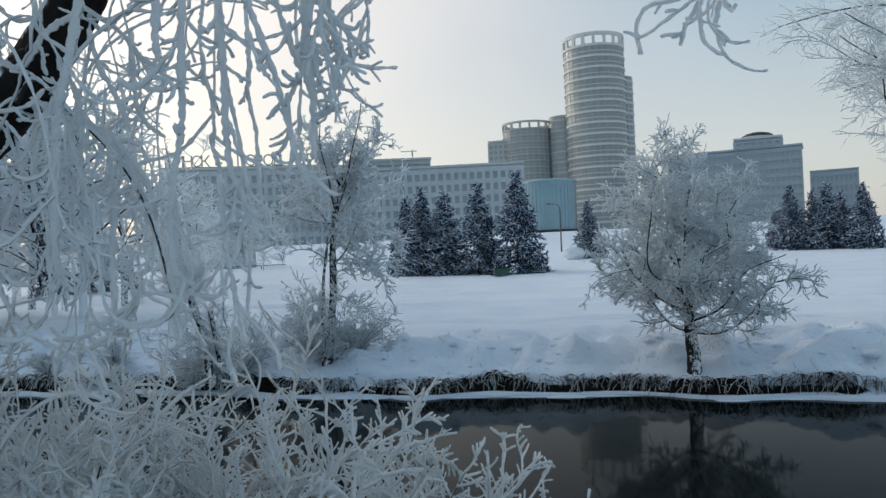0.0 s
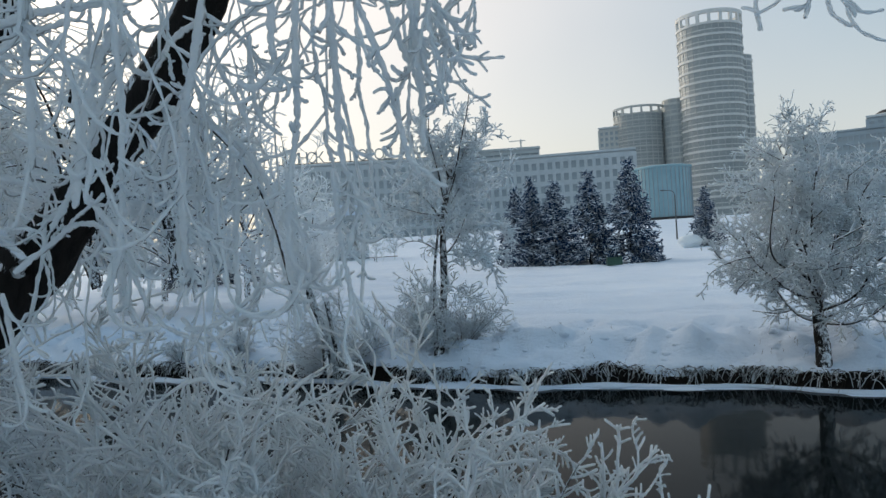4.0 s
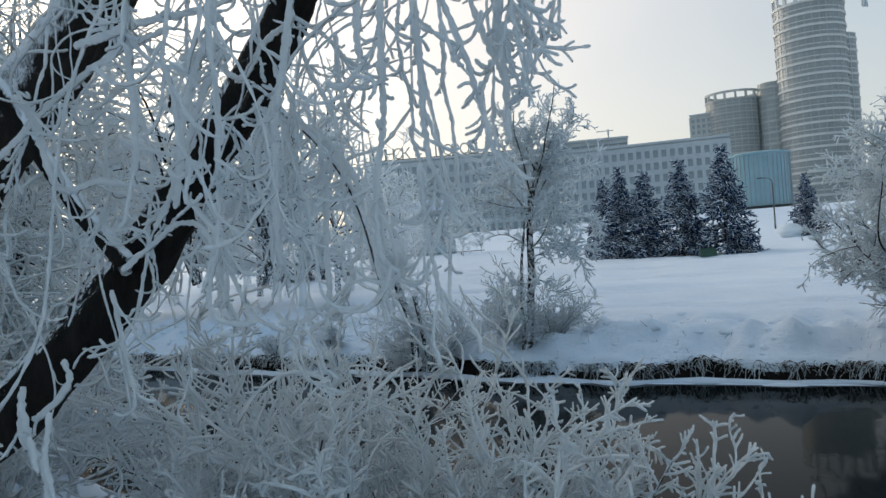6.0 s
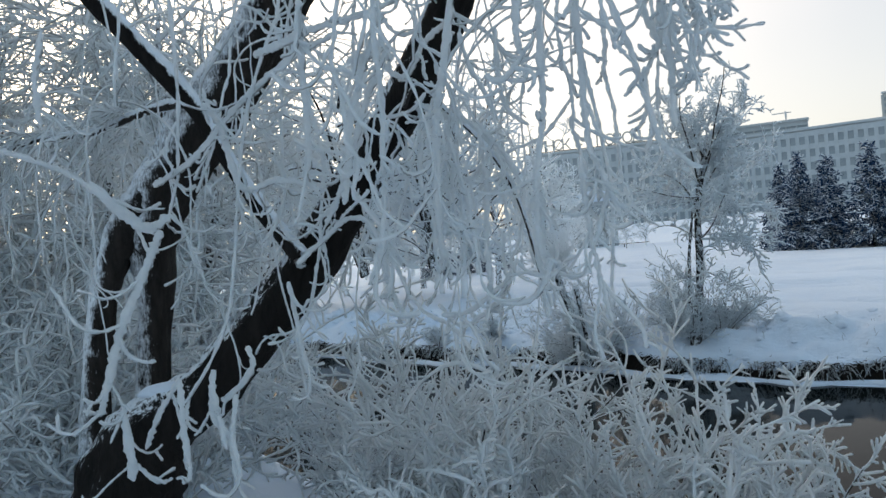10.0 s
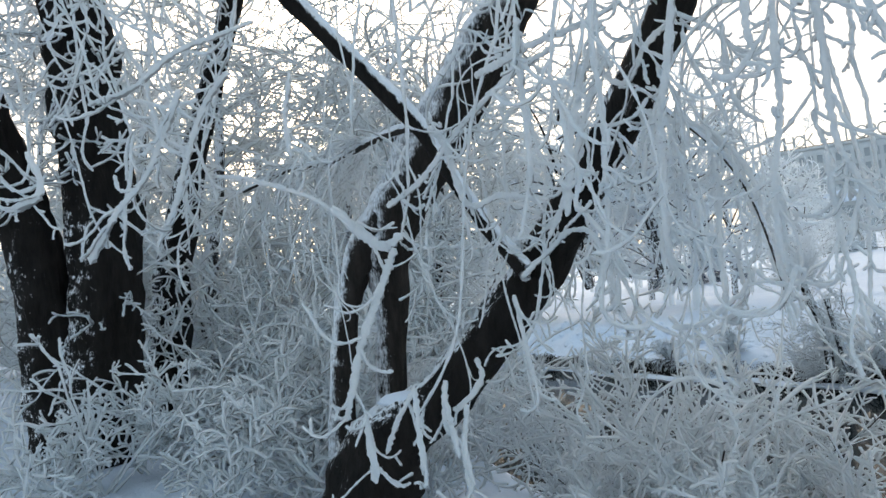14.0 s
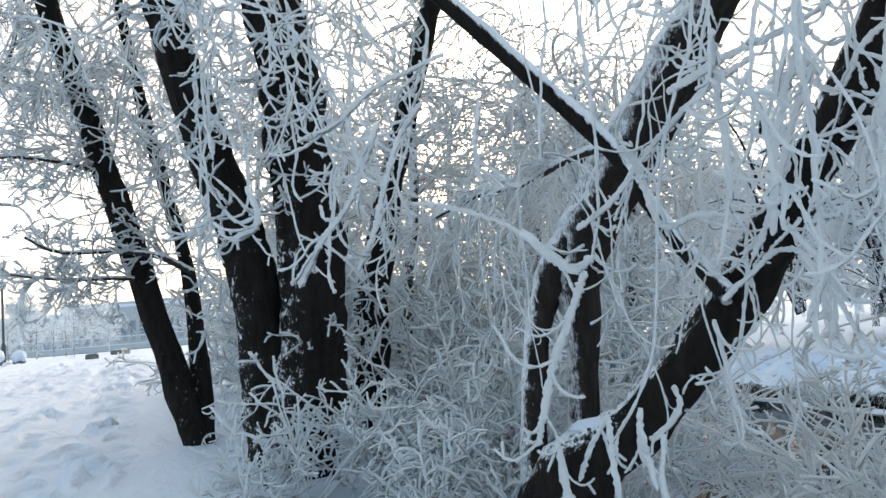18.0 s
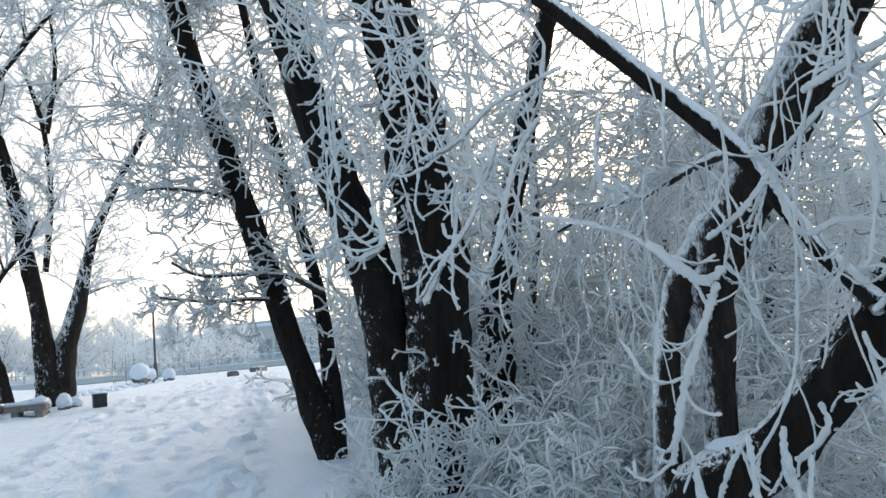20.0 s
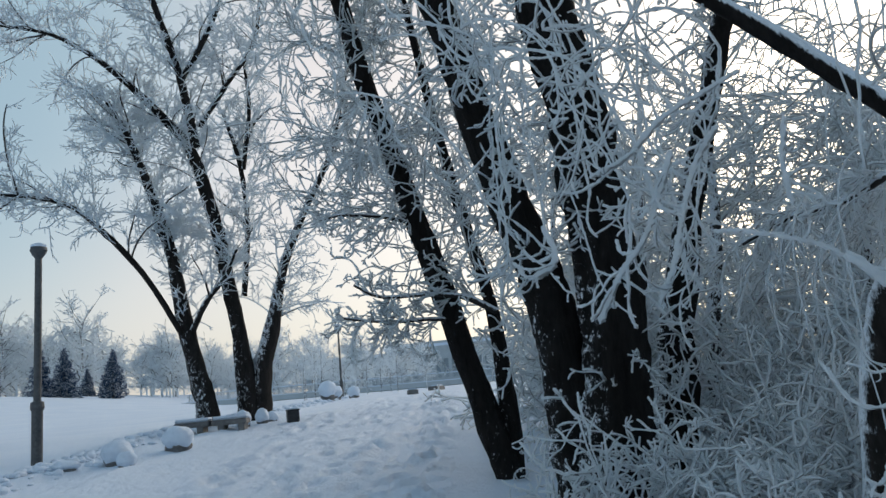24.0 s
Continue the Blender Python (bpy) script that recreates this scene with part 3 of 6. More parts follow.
STRANDS.append([(-0.45, 2.66, 2.65, 0.012), (-0.41, 2.72, 2.51, 0.012), (-0.35, 2.75, 2.45, 0.011), (-0.26, 2.79, 2.35, 0.010)])
STRANDS.append([(-0.42, 2.68, 2.62, 0.010), (-0.46, 2.73, 2.45, 0.010), (-0.47, 2.75, 2.40, 0.010), (-0.45, 2.78, 2.31, 0.010), (-0.43, 2.80, 2.22, 0.009)])
STRANDS.append([(-1.22, 3.03, 2.55, 0.013), (-1.24, 3.08, 2.35, 0.013), (-1.22, 3.11, 2.21, 0.011), (-1.15, 3.16, 2.14, 0.010)])
STRANDS.append([(-1.74, 2.92, 1.66, 0.011), (-1.71, 2.93, 1.50, 0.011), (-1.64, 2.97, 1.36, 0.011), (-1.54, 3.01, 1.29, 0.011), (-1.46, 3.04, 1.19, 0.010)])
STRANDS.append([(-1.65, 2.81, 2.57, 0.016), (-1.71, 2.83, 2.41, 0.016), (-1.78, 2.82, 2.25, 0.016), (-1.86, 2.81, 2.05, 0.016), (-1.92, 2.79, 1.89, 0.015), (-1.98, 2.76, 1.77, 0.011)])
STRANDS.append([(-2.43, 2.54, 2.35, 0.019), (-2.40, 2.60, 2.26, 0.019), (-2.37, 2.68, 1.98, 0.017), (-2.24, 2.79, 2.00, 0.016), (-2.08, 2.92, 1.96, 0.012)])
STRANDS.append([(-2.64, 2.42, 2.00, 0.015), (-2.51, 2.53, 2.11, 0.016), (-2.33, 2.64, 2.33, 0.016), (-2.13, 2.76, 2.52, 0.016), (-1.92, 2.86, 2.63, 0.013)])
STRANDS.append([(-1.59, 3.04, 2.28, 0.012), (-1.46, 3.12, 2.20, 0.013), (-1.34, 3.20, 2.08, 0.013), (-1.28, 3.24, 1.92, 0.012), (-1.23, 3.27, 1.71, 0.012), (-1.22, 3.28, 1.53, 0.010)])
STRANDS.append([(-2.09, 2.68, 1.61, 0.014), (-1.98, 2.76, 1.72, 0.013), (-1.90, 2.81, 1.79, 0.013), (-1.82, 2.87, 1.76, 0.013), (-1.77, 2.90, 1.55, 0.011), (-1.75, 2.91, 1.43, 0.010)])
STRANDS.append([(-1.53, 2.91, 1.39, 0.010), (-1.45, 2.95, 1.29, 0.011), (-1.36, 2.99, 1.33, 0.012), (-1.27, 3.04, 1.42, 0.013), (-1.24, 3.06, 1.52, 0.011)])
STRANDS.append([(-2.45, 2.31, 1.16, 0.015), (-2.43, 2.29, 0.98, 0.015), (-2.40, 2.28, 0.82, 0.014)])
STRANDS.append([(-2.37, 2.40, 1.14, 0.014), (-2.34, 2.40, 1.00, 0.014), (-2.30, 2.39, 0.87, 0.013)])
STRANDS.append([(-2.29, 2.46, 1.08, 0.013), (-2.29, 2.42, 0.91, 0.013), (-2.25, 2.41, 0.75, 0.011)])
STRANDS.append([(-2.67, 2.20, 1.06, 0.016), (-2.64, 2.19, 0.93, 0.018), (-2.61, 2.19, 0.81, 0.019)])
STRANDS.append([(-1.91, 2.92, 2.51, 0.012), (-1.82, 2.97, 2.53, 0.013), (-1.70, 3.06, 2.43, 0.015), (-1.59, 3.08, 2.57, 0.015), (-1.48, 3.11, 2.65, 0.012)])
STRANDS.append([(-2.72, 2.16, 2.01, 0.021), (-2.65, 2.27, 1.87, 0.025), (-2.59, 2.34, 1.81, 0.026), (-2.54, 2.40, 1.86, 0.022)])
STRANDS.append([(-2.56, 2.37, 1.80, 0.023), (-2.62, 2.32, 1.63, 0.022), (-2.68, 2.24, 1.41, 0.021), (-2.71, 2.18, 1.21, 0.019), (-2.72, 2.13, 1.05, 0.016)])
STRANDS.append([(-2.71, 1.98, 2.60, 0.013), (-2.77, 1.98, 2.40, 0.014), (-2.79, 2.01, 2.24, 0.012)])
STRANDS.append([(-2.43, 2.48, 1.18, 0.016), (-2.42, 2.45, 0.99, 0.016), (-2.36, 2.48, 0.88, 0.014), (-2.33, 2.46, 0.73, 0.013)])
STRANDS.append([(-2.73, 2.26, 0.96, 0.017), (-2.71, 2.25, 0.85, 0.020), (-2.69, 2.24, 0.76, 0.020)])
STRANDS.append([(-2.25, 2.81, 1.53, 0.013), (-2.23, 2.82, 1.37, 0.013), (-2.21, 2.82, 1.24, 0.013), (-2.19, 2.82, 1.14, 0.011)])
STRANDS.append([(-1.85, 2.87, 2.36, 0.014), (-1.86, 2.91, 2.17, 0.016), (-1.93, 2.89, 2.03, 0.016), (-1.98, 2.87, 1.89, 0.014), (-2.06, 2.82, 1.80, 0.012)])
STRANDS.append([(-2.60, 2.45, 1.15, 0.013), (-2.65, 2.37, 1.01, 0.013), (-2.67, 2.30, 0.87, 0.012)])
STRANDS.append([(-2.40, 2.67, 1.26, 0.012), (-2.38, 2.67, 1.16, 0.016), (-2.45, 2.58, 1.04, 0.016), (-2.47, 2.56, 1.04, 0.013)])
STRANDS.append([(-3.05, 1.64, 2.57, 0.017), (-3.14, 1.59, 2.38, 0.019), (-3.20, 1.53, 2.21, 0.017), (-3.28, 1.41, 2.04, 0.016), (-3.34, 1.32, 1.85, 0.020)])
STRANDS.append([(-3.44, 1.13, 2.34, 0.015), (-3.45, 1.18, 2.21, 0.016), (-3.47, 1.16, 2.14, 0.018), (-3.50, 1.08, 2.11, 0.019)])
STRANDS.append([(-2.96, 1.98, 2.91, 0.014), (-3.07, 1.85, 2.85, 0.015), (-3.19, 1.70, 2.78, 0.017), (-3.31, 1.55, 2.63, 0.017), (-3.40, 1.39, 2.56, 0.014)])
STRANDS.append([(-3.09, 1.91, 2.70, 0.017), (-3.19, 1.83, 2.55, 0.018), (-3.28, 1.77, 2.31, 0.018), (-3.35, 1.73, 2.10, 0.017), (-3.41, 1.66, 1.92, 0.014)])
STRANDS.append([(-3.23, 1.89, 2.23, 0.011), (-3.15, 2.03, 2.20, 0.013), (-3.02, 2.24, 2.11, 0.013), (-2.95, 2.35, 2.02, 0.013)])


# ---- the ground, the river and its banks ----
FAR_BANK = ([-400, -200, -100, -45, -20, -10.6, 0, 7.5, 40, 400], [120, 70, 41, 27.5, 21.8, 19.3, 16.3, 14.6, 6, -90])
NEAR_BANK = ([-400, -200, -100, -45, -15, -8, -3, 2, 8, 40, 400], [108, 60, 32, 20.5, 13, 9.6, 7.2, 4.8, 3.0, -7, -105])
NEAR_LAND = ([-400, -105, -43, -20, -15, -9.5, -6, 0, 10, 60, 400], [7, 2.6, 1.75, 1.3, 0.93, 0.54, 0.45, 0.3, 0.2, 0.2, 1])
FAR_LAND = ([0, 0.45, 0.54, 0.64, 0.9, 1.4, 2.0, 2.6, 4, 20, 44, 66, 125, 150, 165, 260, 600, 3000], [-1.52, -1.48, -1.26, -1.09, -0.97, -0.76, -0.55, -0.47, -0.43, -0.4, -0.15, 0.4, 1.3, 2.6, 5.6, 7, 9, 25])
WATER_Z = -1.5


def far_y(x):
    return np.interp(x, *FAR_BANK) + 0.25 * np.sin(x * 0.7) + 0.15 * np.sin(x * 2.1)


def near_y(x):
    return np.interp(x, *NEAR_BANK) + 0.3 * np.sin(x * 0.5)


LATTICE = np.random.default_rng(3).uniform(-1, 1, (256, 256))


def fuzz(x, y, size, shift=0):
    """Smooth uneven heights between -1 and 1, about that many metres across."""
    u, v = np.asarray(x) / size + 37.3 + shift, np.asarray(y) / size + 11.7 + shift * 2
    i, j = np.floor(u).astype(int), np.floor(v).astype(int)
    f, g = u - i, v - j
    f, g = f * f * (3 - 2 * f), g * g * (3 - 2 * g)
    L = lambda p, q: LATTICE[p % 256, q % 256]
    return (L(i, j) * (1 - f) + L(i + 1, j) * f) * (1 - g) + (L(i, j + 1) * (1 - f) + L(i + 1, j + 1) * f) * g


def lumps(x, y):
    return 0.07 * fuzz(x, y, 2.6) + 0.04 * fuzz(x, y, 1.1, 5) + 0.02 * fuzz(x, y, 0.5, 9)


def land(x, y):
    """Height of the snow at any place."""
    x, y = np.asarray(x, float), np.asarray(y, float)
    yn, yf = near_y(x), far_y(x)
    up = np.interp(x, *NEAR_LAND) + np.clip(0.13 * (-9 - y), 0, 3) * np.clip((-x - 40) / 40, 0, 1)
    k = np.clip((yn - y) / 5.6, 0, 1)
    near = -1.75 + (up + 1.75) * (1 - (1 - k) ** 1.8)
    far = np.interp(y - yf, *FAR_LAND)
    bed = np.full_like(near, -2.2)
    z = np.where(y < yn, near, np.where(y > yf, far, bed))
    away = np.clip((np.hypot(x, y) - 60) / 60, 0, 1)
    bank = np.clip((y - yf - 0.45) / 0.9, 0, 1) * np.clip((4.6 - y + yf) / 2.4, 0, 1)
    z = z + bank * (0.20 * fuzz(x, y, 1.5, 3) + 0.22 * fuzz(x, y, 0.75, 7) + 0.20 * fuzz(x, y, 0.36, 8))
    for off, wide in ((6.5, 0.3), (12.5, 0.35), (15.0, 0.5), (22.0, 0.4), (31.0, 0.6), (40.0, 0.8)):
        trail = y - yf - off - 1.6 * fuzz(x, x * 0, 9.0, off)
        z = z - 0.22 * np.exp(-(trail / wide) ** 2) * np.clip(0.35 + 0.9 * fuzz(x, y, 2.6, 4), 0, 1.2) + 0.05 * np.exp(-((trail - 2 * wide) / wide) ** 2)
    # the trodden path along the river is smoother, with a low ridge of cleared snow at its far side
    ridge = 0.10 * np.exp(-((y - path_edge(x)) / 0.5) ** 2) * np.clip(-x / 6, 0, 1)
    trodden = 1 - 0.7 * np.clip((-x - 3) / 3, 0, 1) * (y < yn)
    return z + np.where((y < yn) | (y > yf), lumps(x, y) * (1 - away) * trodden, 0) + ridge


def path_edge(x):
    return np.interp(x, [-90, -42, -15, 0, 10], [5, 1.2, -4.2, -7.5, -9])


def stretch(a, b, first, ratio):
    """Steps from a to b that grow steadily."""
    out, s = [a], first
    while out[-1] < b:
        out.append(out[-1] + s)
        s *= ratio
    return out


def build_ground():
    xs = np.array([-v for v in stretch(26, 2800, 0.5, 1.09)][::-1] + list(np.arange(-25.8, 16, 0.13)) + stretch(16, 2800, 0.5, 1.12))
    near_off = np.array(stretch(16, 2800, 0.5, 1.13)[::-1] + list(np.arange(15.8, 0.05, -0.22)))
    far_off = np.array([0.02, 0.2, 0.4, 0.47, 0.54, 0.6, 0.66, 0.74, 0.84, 0.94, 1.04, 1.15, 1.3, 1.45, 1.6, 1.75, 1.9, 2.05, 2.2, 2.35, 2.5, 2.65, 2.8, 2.95, 3.1, 3.3, 3.5] + stretch(3.8, 50, 0.24, 1.014) + stretch(51, 2800, 1.2, 1.08))
    Y = np.hstack([near_y(xs)[:, None] - near_off, near_y(xs)[:, None] + 0.2 + np.linspace(0, 1, 4) * (far_y(xs) - near_y(xs) - 0.4)[:, None], far_y(xs)[:, None] + far_off])
    X = np.repeat(xs[:, None], Y.shape[1], 1)
    V = np.stack([X, Y, land(X, Y)], -1)
    n, m = X.shape
    i = np.arange(n * m).reshape(n, m)
    F = np.stack([i[:-1, :-1], i[1:, :-1], i[1:, 1:], i[:-1, 1:]], -1).reshape(-1, 4)
    tagged(put("ground", mesh_of("ground", V.reshape(-1, 3), F, SNOW, True)), "deep soft white snow over a riverside park", "snow", kind="structure")
    ws = np.arange(-400, 400, 4.0)
    W = np.stack([np.stack([ws, near_y(ws) - 0.8, np.full_like(ws, WATER_Z)], -1), np.stack([ws, far_y(ws) + 0.12, np.full_like(ws, WATER_Z)], -1)], 1).reshape(-1, 3)
    k = np.arange(0, len(W) - 2, 2)
    tagged(put("water", mesh_of("water", W, np.stack([k, k + 2, k + 3, k + 1], -1), WATER)), "still dark river water mirroring the sky", "river", kind="structure")


build_ground()


# ---- trees ----
def lines(c):
    return c[None]


def crown(rng, spines, mat, parent, length, levels, radius, droop=0.0, span=(0.35, 1.0), spread=50, label="", sides=3, wiggle=0.12, knob=0.0):
    """A crown of shoots in several orders on the given centre lines. levels: shoots per line in each order."""
    P = np.stack([smooth_line(s, 24) for s in spines])
    groups = []
    L, r = length, radius
    for k, per in enumerate(levels):
        P = sprout(rng, P, per, L, 8 if k == 0 else 6 if k < len(levels) - 1 else 4, spread, droop, wiggle, span if k == 0 else (0.12, 1.0), by_length=k == 0)
        groups.append((P, taper(rng, P, r, r * 0.55, knob), 4 if k == 0 else sides))
        L, r = L * 0.5, r * 0.82
    return twigs("frosted_crown", groups, mat, parent, label)


def snow_ridge(spine, parent, a, b, size, seed, lie=0.72):
    """Snow lodged along the upper side of a limb, between two shares of its length."""
    rng = np.random.default_rng(seed)
    n = 70
    c = smooth_line(spine, 200)[int(a * 199):int(b * 199) + 1]
    c = c[np.linspace(0, len(c) - 1, n).astype(int)]
    T = np.gradient(c[:, :3], axis=0)
    T /= np.linalg.norm(T, axis=1, keepdims=True)
    up = np.array([0, 0, 1.0]) - T[:, 2:3] * T
    up /= np.linalg.norm(up, axis=1, keepdims=True)
    ends = np.sin(np.linspace(0.12, math.pi - 0.12, n)) ** 0.35
    bits = np.interp(np.arange(n), np.arange(0, n + 3, 3), rng.uniform(0.72, 1.2, n // 3 + 2))
    v, f = tubes((c[:, :3] + up * c[:, 3:4] * lie)[None], (c[:, 3] * size * ends * bits)[None], 9)
    v += rng.normal(size=v.shape) * 0.002
    put("snow_ridge", mesh_of("snow_ridge", v, f, CRUST, True), parent, "snow lodged on the upper side")


def build_willow():
    t = thing("willow_tree", "leaning frosted willow with dark bark and weeping twigs", "tree")
    a = limb("trunk", SPINES["willow_lean"], BARK_RIDGE, t, 18, 70, seed=11, label="dark leaning trunk with snow in its bark")
    b = limb("trunk", SPINES["willow_up"], BARK_WHITE, t, 18, 70, seed=12, label="trunk plastered with snow on one side")
    limb("trunk", SPINES["willow_left_leg"], BARK_WHITE, t, 14, 40, seed=13, label="trunk plastered with snow on one side")
    x = limb("branch", SPINES["willow_cross"], BARK_CROSS, t, 12, 50, seed=14, label="dark branch with a ridge of snow on top")
    y = limb("branch", SPINES["willow_cross_b"], TWIG, t, 8, 30, seed=15)
    snow_ridge(SPINES["willow_cross"], t, 0.0, 0.97, 0.72, 1, 0.72)
    snow_ridge(SPINES["willow_cross_b"], t, 0.0, 1.0, 0.8, 2)
    snow_ridge(SPINES["willow_lean"], t, 0.2, 0.42, 0.30, 3, 0.84)
    snow_ridge(SPINES["willow_lean"], t, 0.44, 0.6, 0.28, 4, 0.86)
    snow_ridge(SPINES["willow_lean"], t, 0.62, 0.86, 0.26, 5, 0.86)
    # limbs overhead from which the curtain of twigs hangs
    over = [
        [(-0.6, 3.9, 4.6, 0.08), (-0.1, 3.4, 4.9, 0.06), (0.4, 3.0, 4.8, 0.04), (1.0, 2.7, 4.4, 0.02)],
        [(-1.0, 3.8, 4.2, 0.08), (-0.7, 2.9, 4.7, 0.06), (-0.2, 2.4, 4.7, 0.04), (0.0, 2.2, 4.5, 0.02)],
        [(-2.6, 3.6, 4.6, 0.07), (-2.4, 2.7, 4.9, 0.05), (-1.7, 2.3, 4.9, 0.03), (-1.3, 2.1, 4.6, 0.02)],
        [(-2.6, 3.3, 4.3, 0.07), (-3.0, 2.4, 4.9, 0.05), (-3.1, 1.9, 4.8, 0.03), (-2.9, 1.6, 4.6, 0.02)],
    ]
    for k, s in enumerate(over):
        limb("branch", s, BARK, t, 8, 24, seed=20 + k)
    rng = np.random.default_rng(5)
    # arching boughs, dark below and white above, that carry the curtain beside the leaning trunk
    arches = [
        [(-1.95, 3.48, 2.36, 0.020), (-1.72, 3.22, 2.42, 0.018), (-1.50, 3.06, 2.25, 0.017), (-1.31, 3.05, 2.05, 0.015), (-1.19, 3.08, 1.80, 0.013), (-1.11, 3.10, 1.40, 0.009)],
        [(-2.12, 3.48, 2.20, 0.016), (-1.92, 3.26, 2.28, 0.015), (-1.73, 3.15, 2.12, 0.014), (-1.61, 3.10, 1.84, 0.012), (-1.55, 3.08, 1.44, 0.009)],
    ]
    for k, s in enumerate(arches):
        limb("bough", [(*q[:3], q[3] * 0.5) for q in s], TWIG, t, 8, 40, 0.05, seed=24 + k, label="arching bough with snow along its back")
        snow_ridge(s, t, 0.0, 1.0, 0.55, 30 + k, 0.25)
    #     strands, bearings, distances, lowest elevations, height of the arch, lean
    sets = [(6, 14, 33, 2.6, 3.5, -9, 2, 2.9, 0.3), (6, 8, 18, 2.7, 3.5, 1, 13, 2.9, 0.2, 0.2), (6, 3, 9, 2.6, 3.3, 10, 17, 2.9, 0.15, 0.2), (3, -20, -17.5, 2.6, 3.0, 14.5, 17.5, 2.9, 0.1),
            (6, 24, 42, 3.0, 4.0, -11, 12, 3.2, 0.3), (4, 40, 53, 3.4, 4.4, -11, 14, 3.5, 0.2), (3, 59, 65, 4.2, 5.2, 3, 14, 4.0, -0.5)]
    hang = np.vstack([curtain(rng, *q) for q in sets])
    for k, s in enumerate(STRANDS):
        run = np.linalg.norm(np.diff(np.array(s)[:, :3], axis=0), axis=1).sum()
        m = max(10, int(run / 0.013))
        q = smooth_line(s, m)
        q[:, :3] += rng.normal(size=(m, 3)) * 0.0015
        w = q[:, 3] * (0.9 + 0.2 * rng.uniform(-1, 1, m))
        w[0], w[-1] = w[0] * 0.6, w[-1] * 0.5
        v, f = tubes(q[None, :, :3], w[None], 8, True, 0.26)
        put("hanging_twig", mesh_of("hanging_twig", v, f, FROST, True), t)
    lead = np.stack([smooth_line(s, 26)[:, :3] for s in STRANDS + arches])
    hooks = sprout(rng, lead, 4.4, 0.21, 20, 46, 0.16, 0.05, (0.05, 1.0), by_length=True, vary=(0.3, 1.7), curl=2.2, arc=0.08)
    nubs = sprout(rng, hooks, 1.3, 0.06, 5, 50, 0.1, 0.06, (0.25, 1.0), vary=(0.4, 1.5))
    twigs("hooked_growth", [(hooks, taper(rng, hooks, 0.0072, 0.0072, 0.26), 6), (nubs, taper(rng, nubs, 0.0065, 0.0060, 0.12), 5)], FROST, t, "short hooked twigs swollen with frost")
    side = sprout(rng, hang, 8, 0.20, 19, 44, 0.16, 0.05, (0.25, 1.0), vary=(0.3, 1.8), curl=2.2, arc=0.08)
    tips = sprout(rng, side, 1.2, 0.07, 5, 48, 0.08, 0.06, (0.2, 1.0))
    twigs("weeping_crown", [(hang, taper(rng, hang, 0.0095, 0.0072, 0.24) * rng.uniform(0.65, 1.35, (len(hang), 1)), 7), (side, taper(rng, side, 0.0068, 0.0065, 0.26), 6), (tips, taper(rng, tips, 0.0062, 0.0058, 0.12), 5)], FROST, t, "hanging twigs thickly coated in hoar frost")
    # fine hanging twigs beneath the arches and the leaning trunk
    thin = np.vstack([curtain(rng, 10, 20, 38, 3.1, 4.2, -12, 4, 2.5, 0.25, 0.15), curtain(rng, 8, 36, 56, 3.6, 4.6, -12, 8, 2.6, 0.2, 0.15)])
    thin_side = sprout(rng, thin, 7, 0.16, 10, 40, 0.12, 0.05, (0.35, 1.0), vary=(0.3, 1.6), curl=2.0, arc=0.08)
    twigs("fine_growth", [(thin, taper(rng, thin, 0.0052, 0.0045, 0.15), 5), (thin_side, taper(rng, thin_side, 0.0048, 0.0042, 0.12), 4)], FROST, t, "thin hanging twigs white with frost")
    # short shoots that sprout from the trunks and fall across the bark
    own = np.stack([smooth_line(q, 24) for q in (a[16:], b[24:])])
    sh = sprout(rng, own, 18, 0.32, 16, 66, 0.18, 0.05, (0.0, 1.0), vary=(0.3, 1.6), curl=1.9, arc=0.09)
    far = sprout(rng, np.stack([smooth_line(q, 24) for q in (a[30:], b[30:], x)]), 6, 0.95, 24, 62, 0.09, 0.05, (0.0, 1.0), curl=1.2, arc=0.05)
    sh2 = sprout(rng, far, 5, 0.2, 12, 45, 0.16, 0.05, (0.2, 1.0), curl=2.1, arc=0.08)
    sh3 = sprout(rng, sh, 1.2, 0.08, 5, 48, 0.05, 0.06, (0.3, 1.0))
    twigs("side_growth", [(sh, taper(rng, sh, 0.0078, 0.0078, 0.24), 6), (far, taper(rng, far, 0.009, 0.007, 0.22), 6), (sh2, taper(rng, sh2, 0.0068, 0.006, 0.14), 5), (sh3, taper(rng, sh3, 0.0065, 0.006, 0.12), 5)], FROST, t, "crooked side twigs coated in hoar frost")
    # strings of frost that hang down in front of the low trunk
    low = sprout(rng, lines(smooth_line(a[20:40], 24)), 9, 0.5, 26, 70, 0.40, 0.04, (0.0, 1.0), bias=(0.25, -0.9, 0.2), vary=(0.4, 1.2), arc=0.02)
    twigs("hanging_string", [(low, taper(rng, low, 0.0052, 0.0064, 0.26), 6)], FROST, t, "frosted twigs hanging over the trunk")
    # a dense pale tassel beside the snow-plastered trunk
    y = smooth_line(y, 24)
    tas = sprout(rng, lines(y[7:]), 46, 0.62, 22, 60, 0.22, 0.035, (0.0, 1.0), bias=(-0.25, -0.2, -0.2), vary=(0.3, 1.4), arc=0.03)
    tw = sprout(rng, tas, 13, 0.09, 6, 38, 0.14, 0.05, (0.1, 1.0), curl=0.9, arc=0.06)
    twigs("tassel", [(tas, taper(rng, tas, 0.0072, 0.0066, 0.22), 6), (tw, taper(rng, tw, 0.0060, 0.0056, 0.2), 4)], FROST, t, "dense pale tassel of frosted twigs")
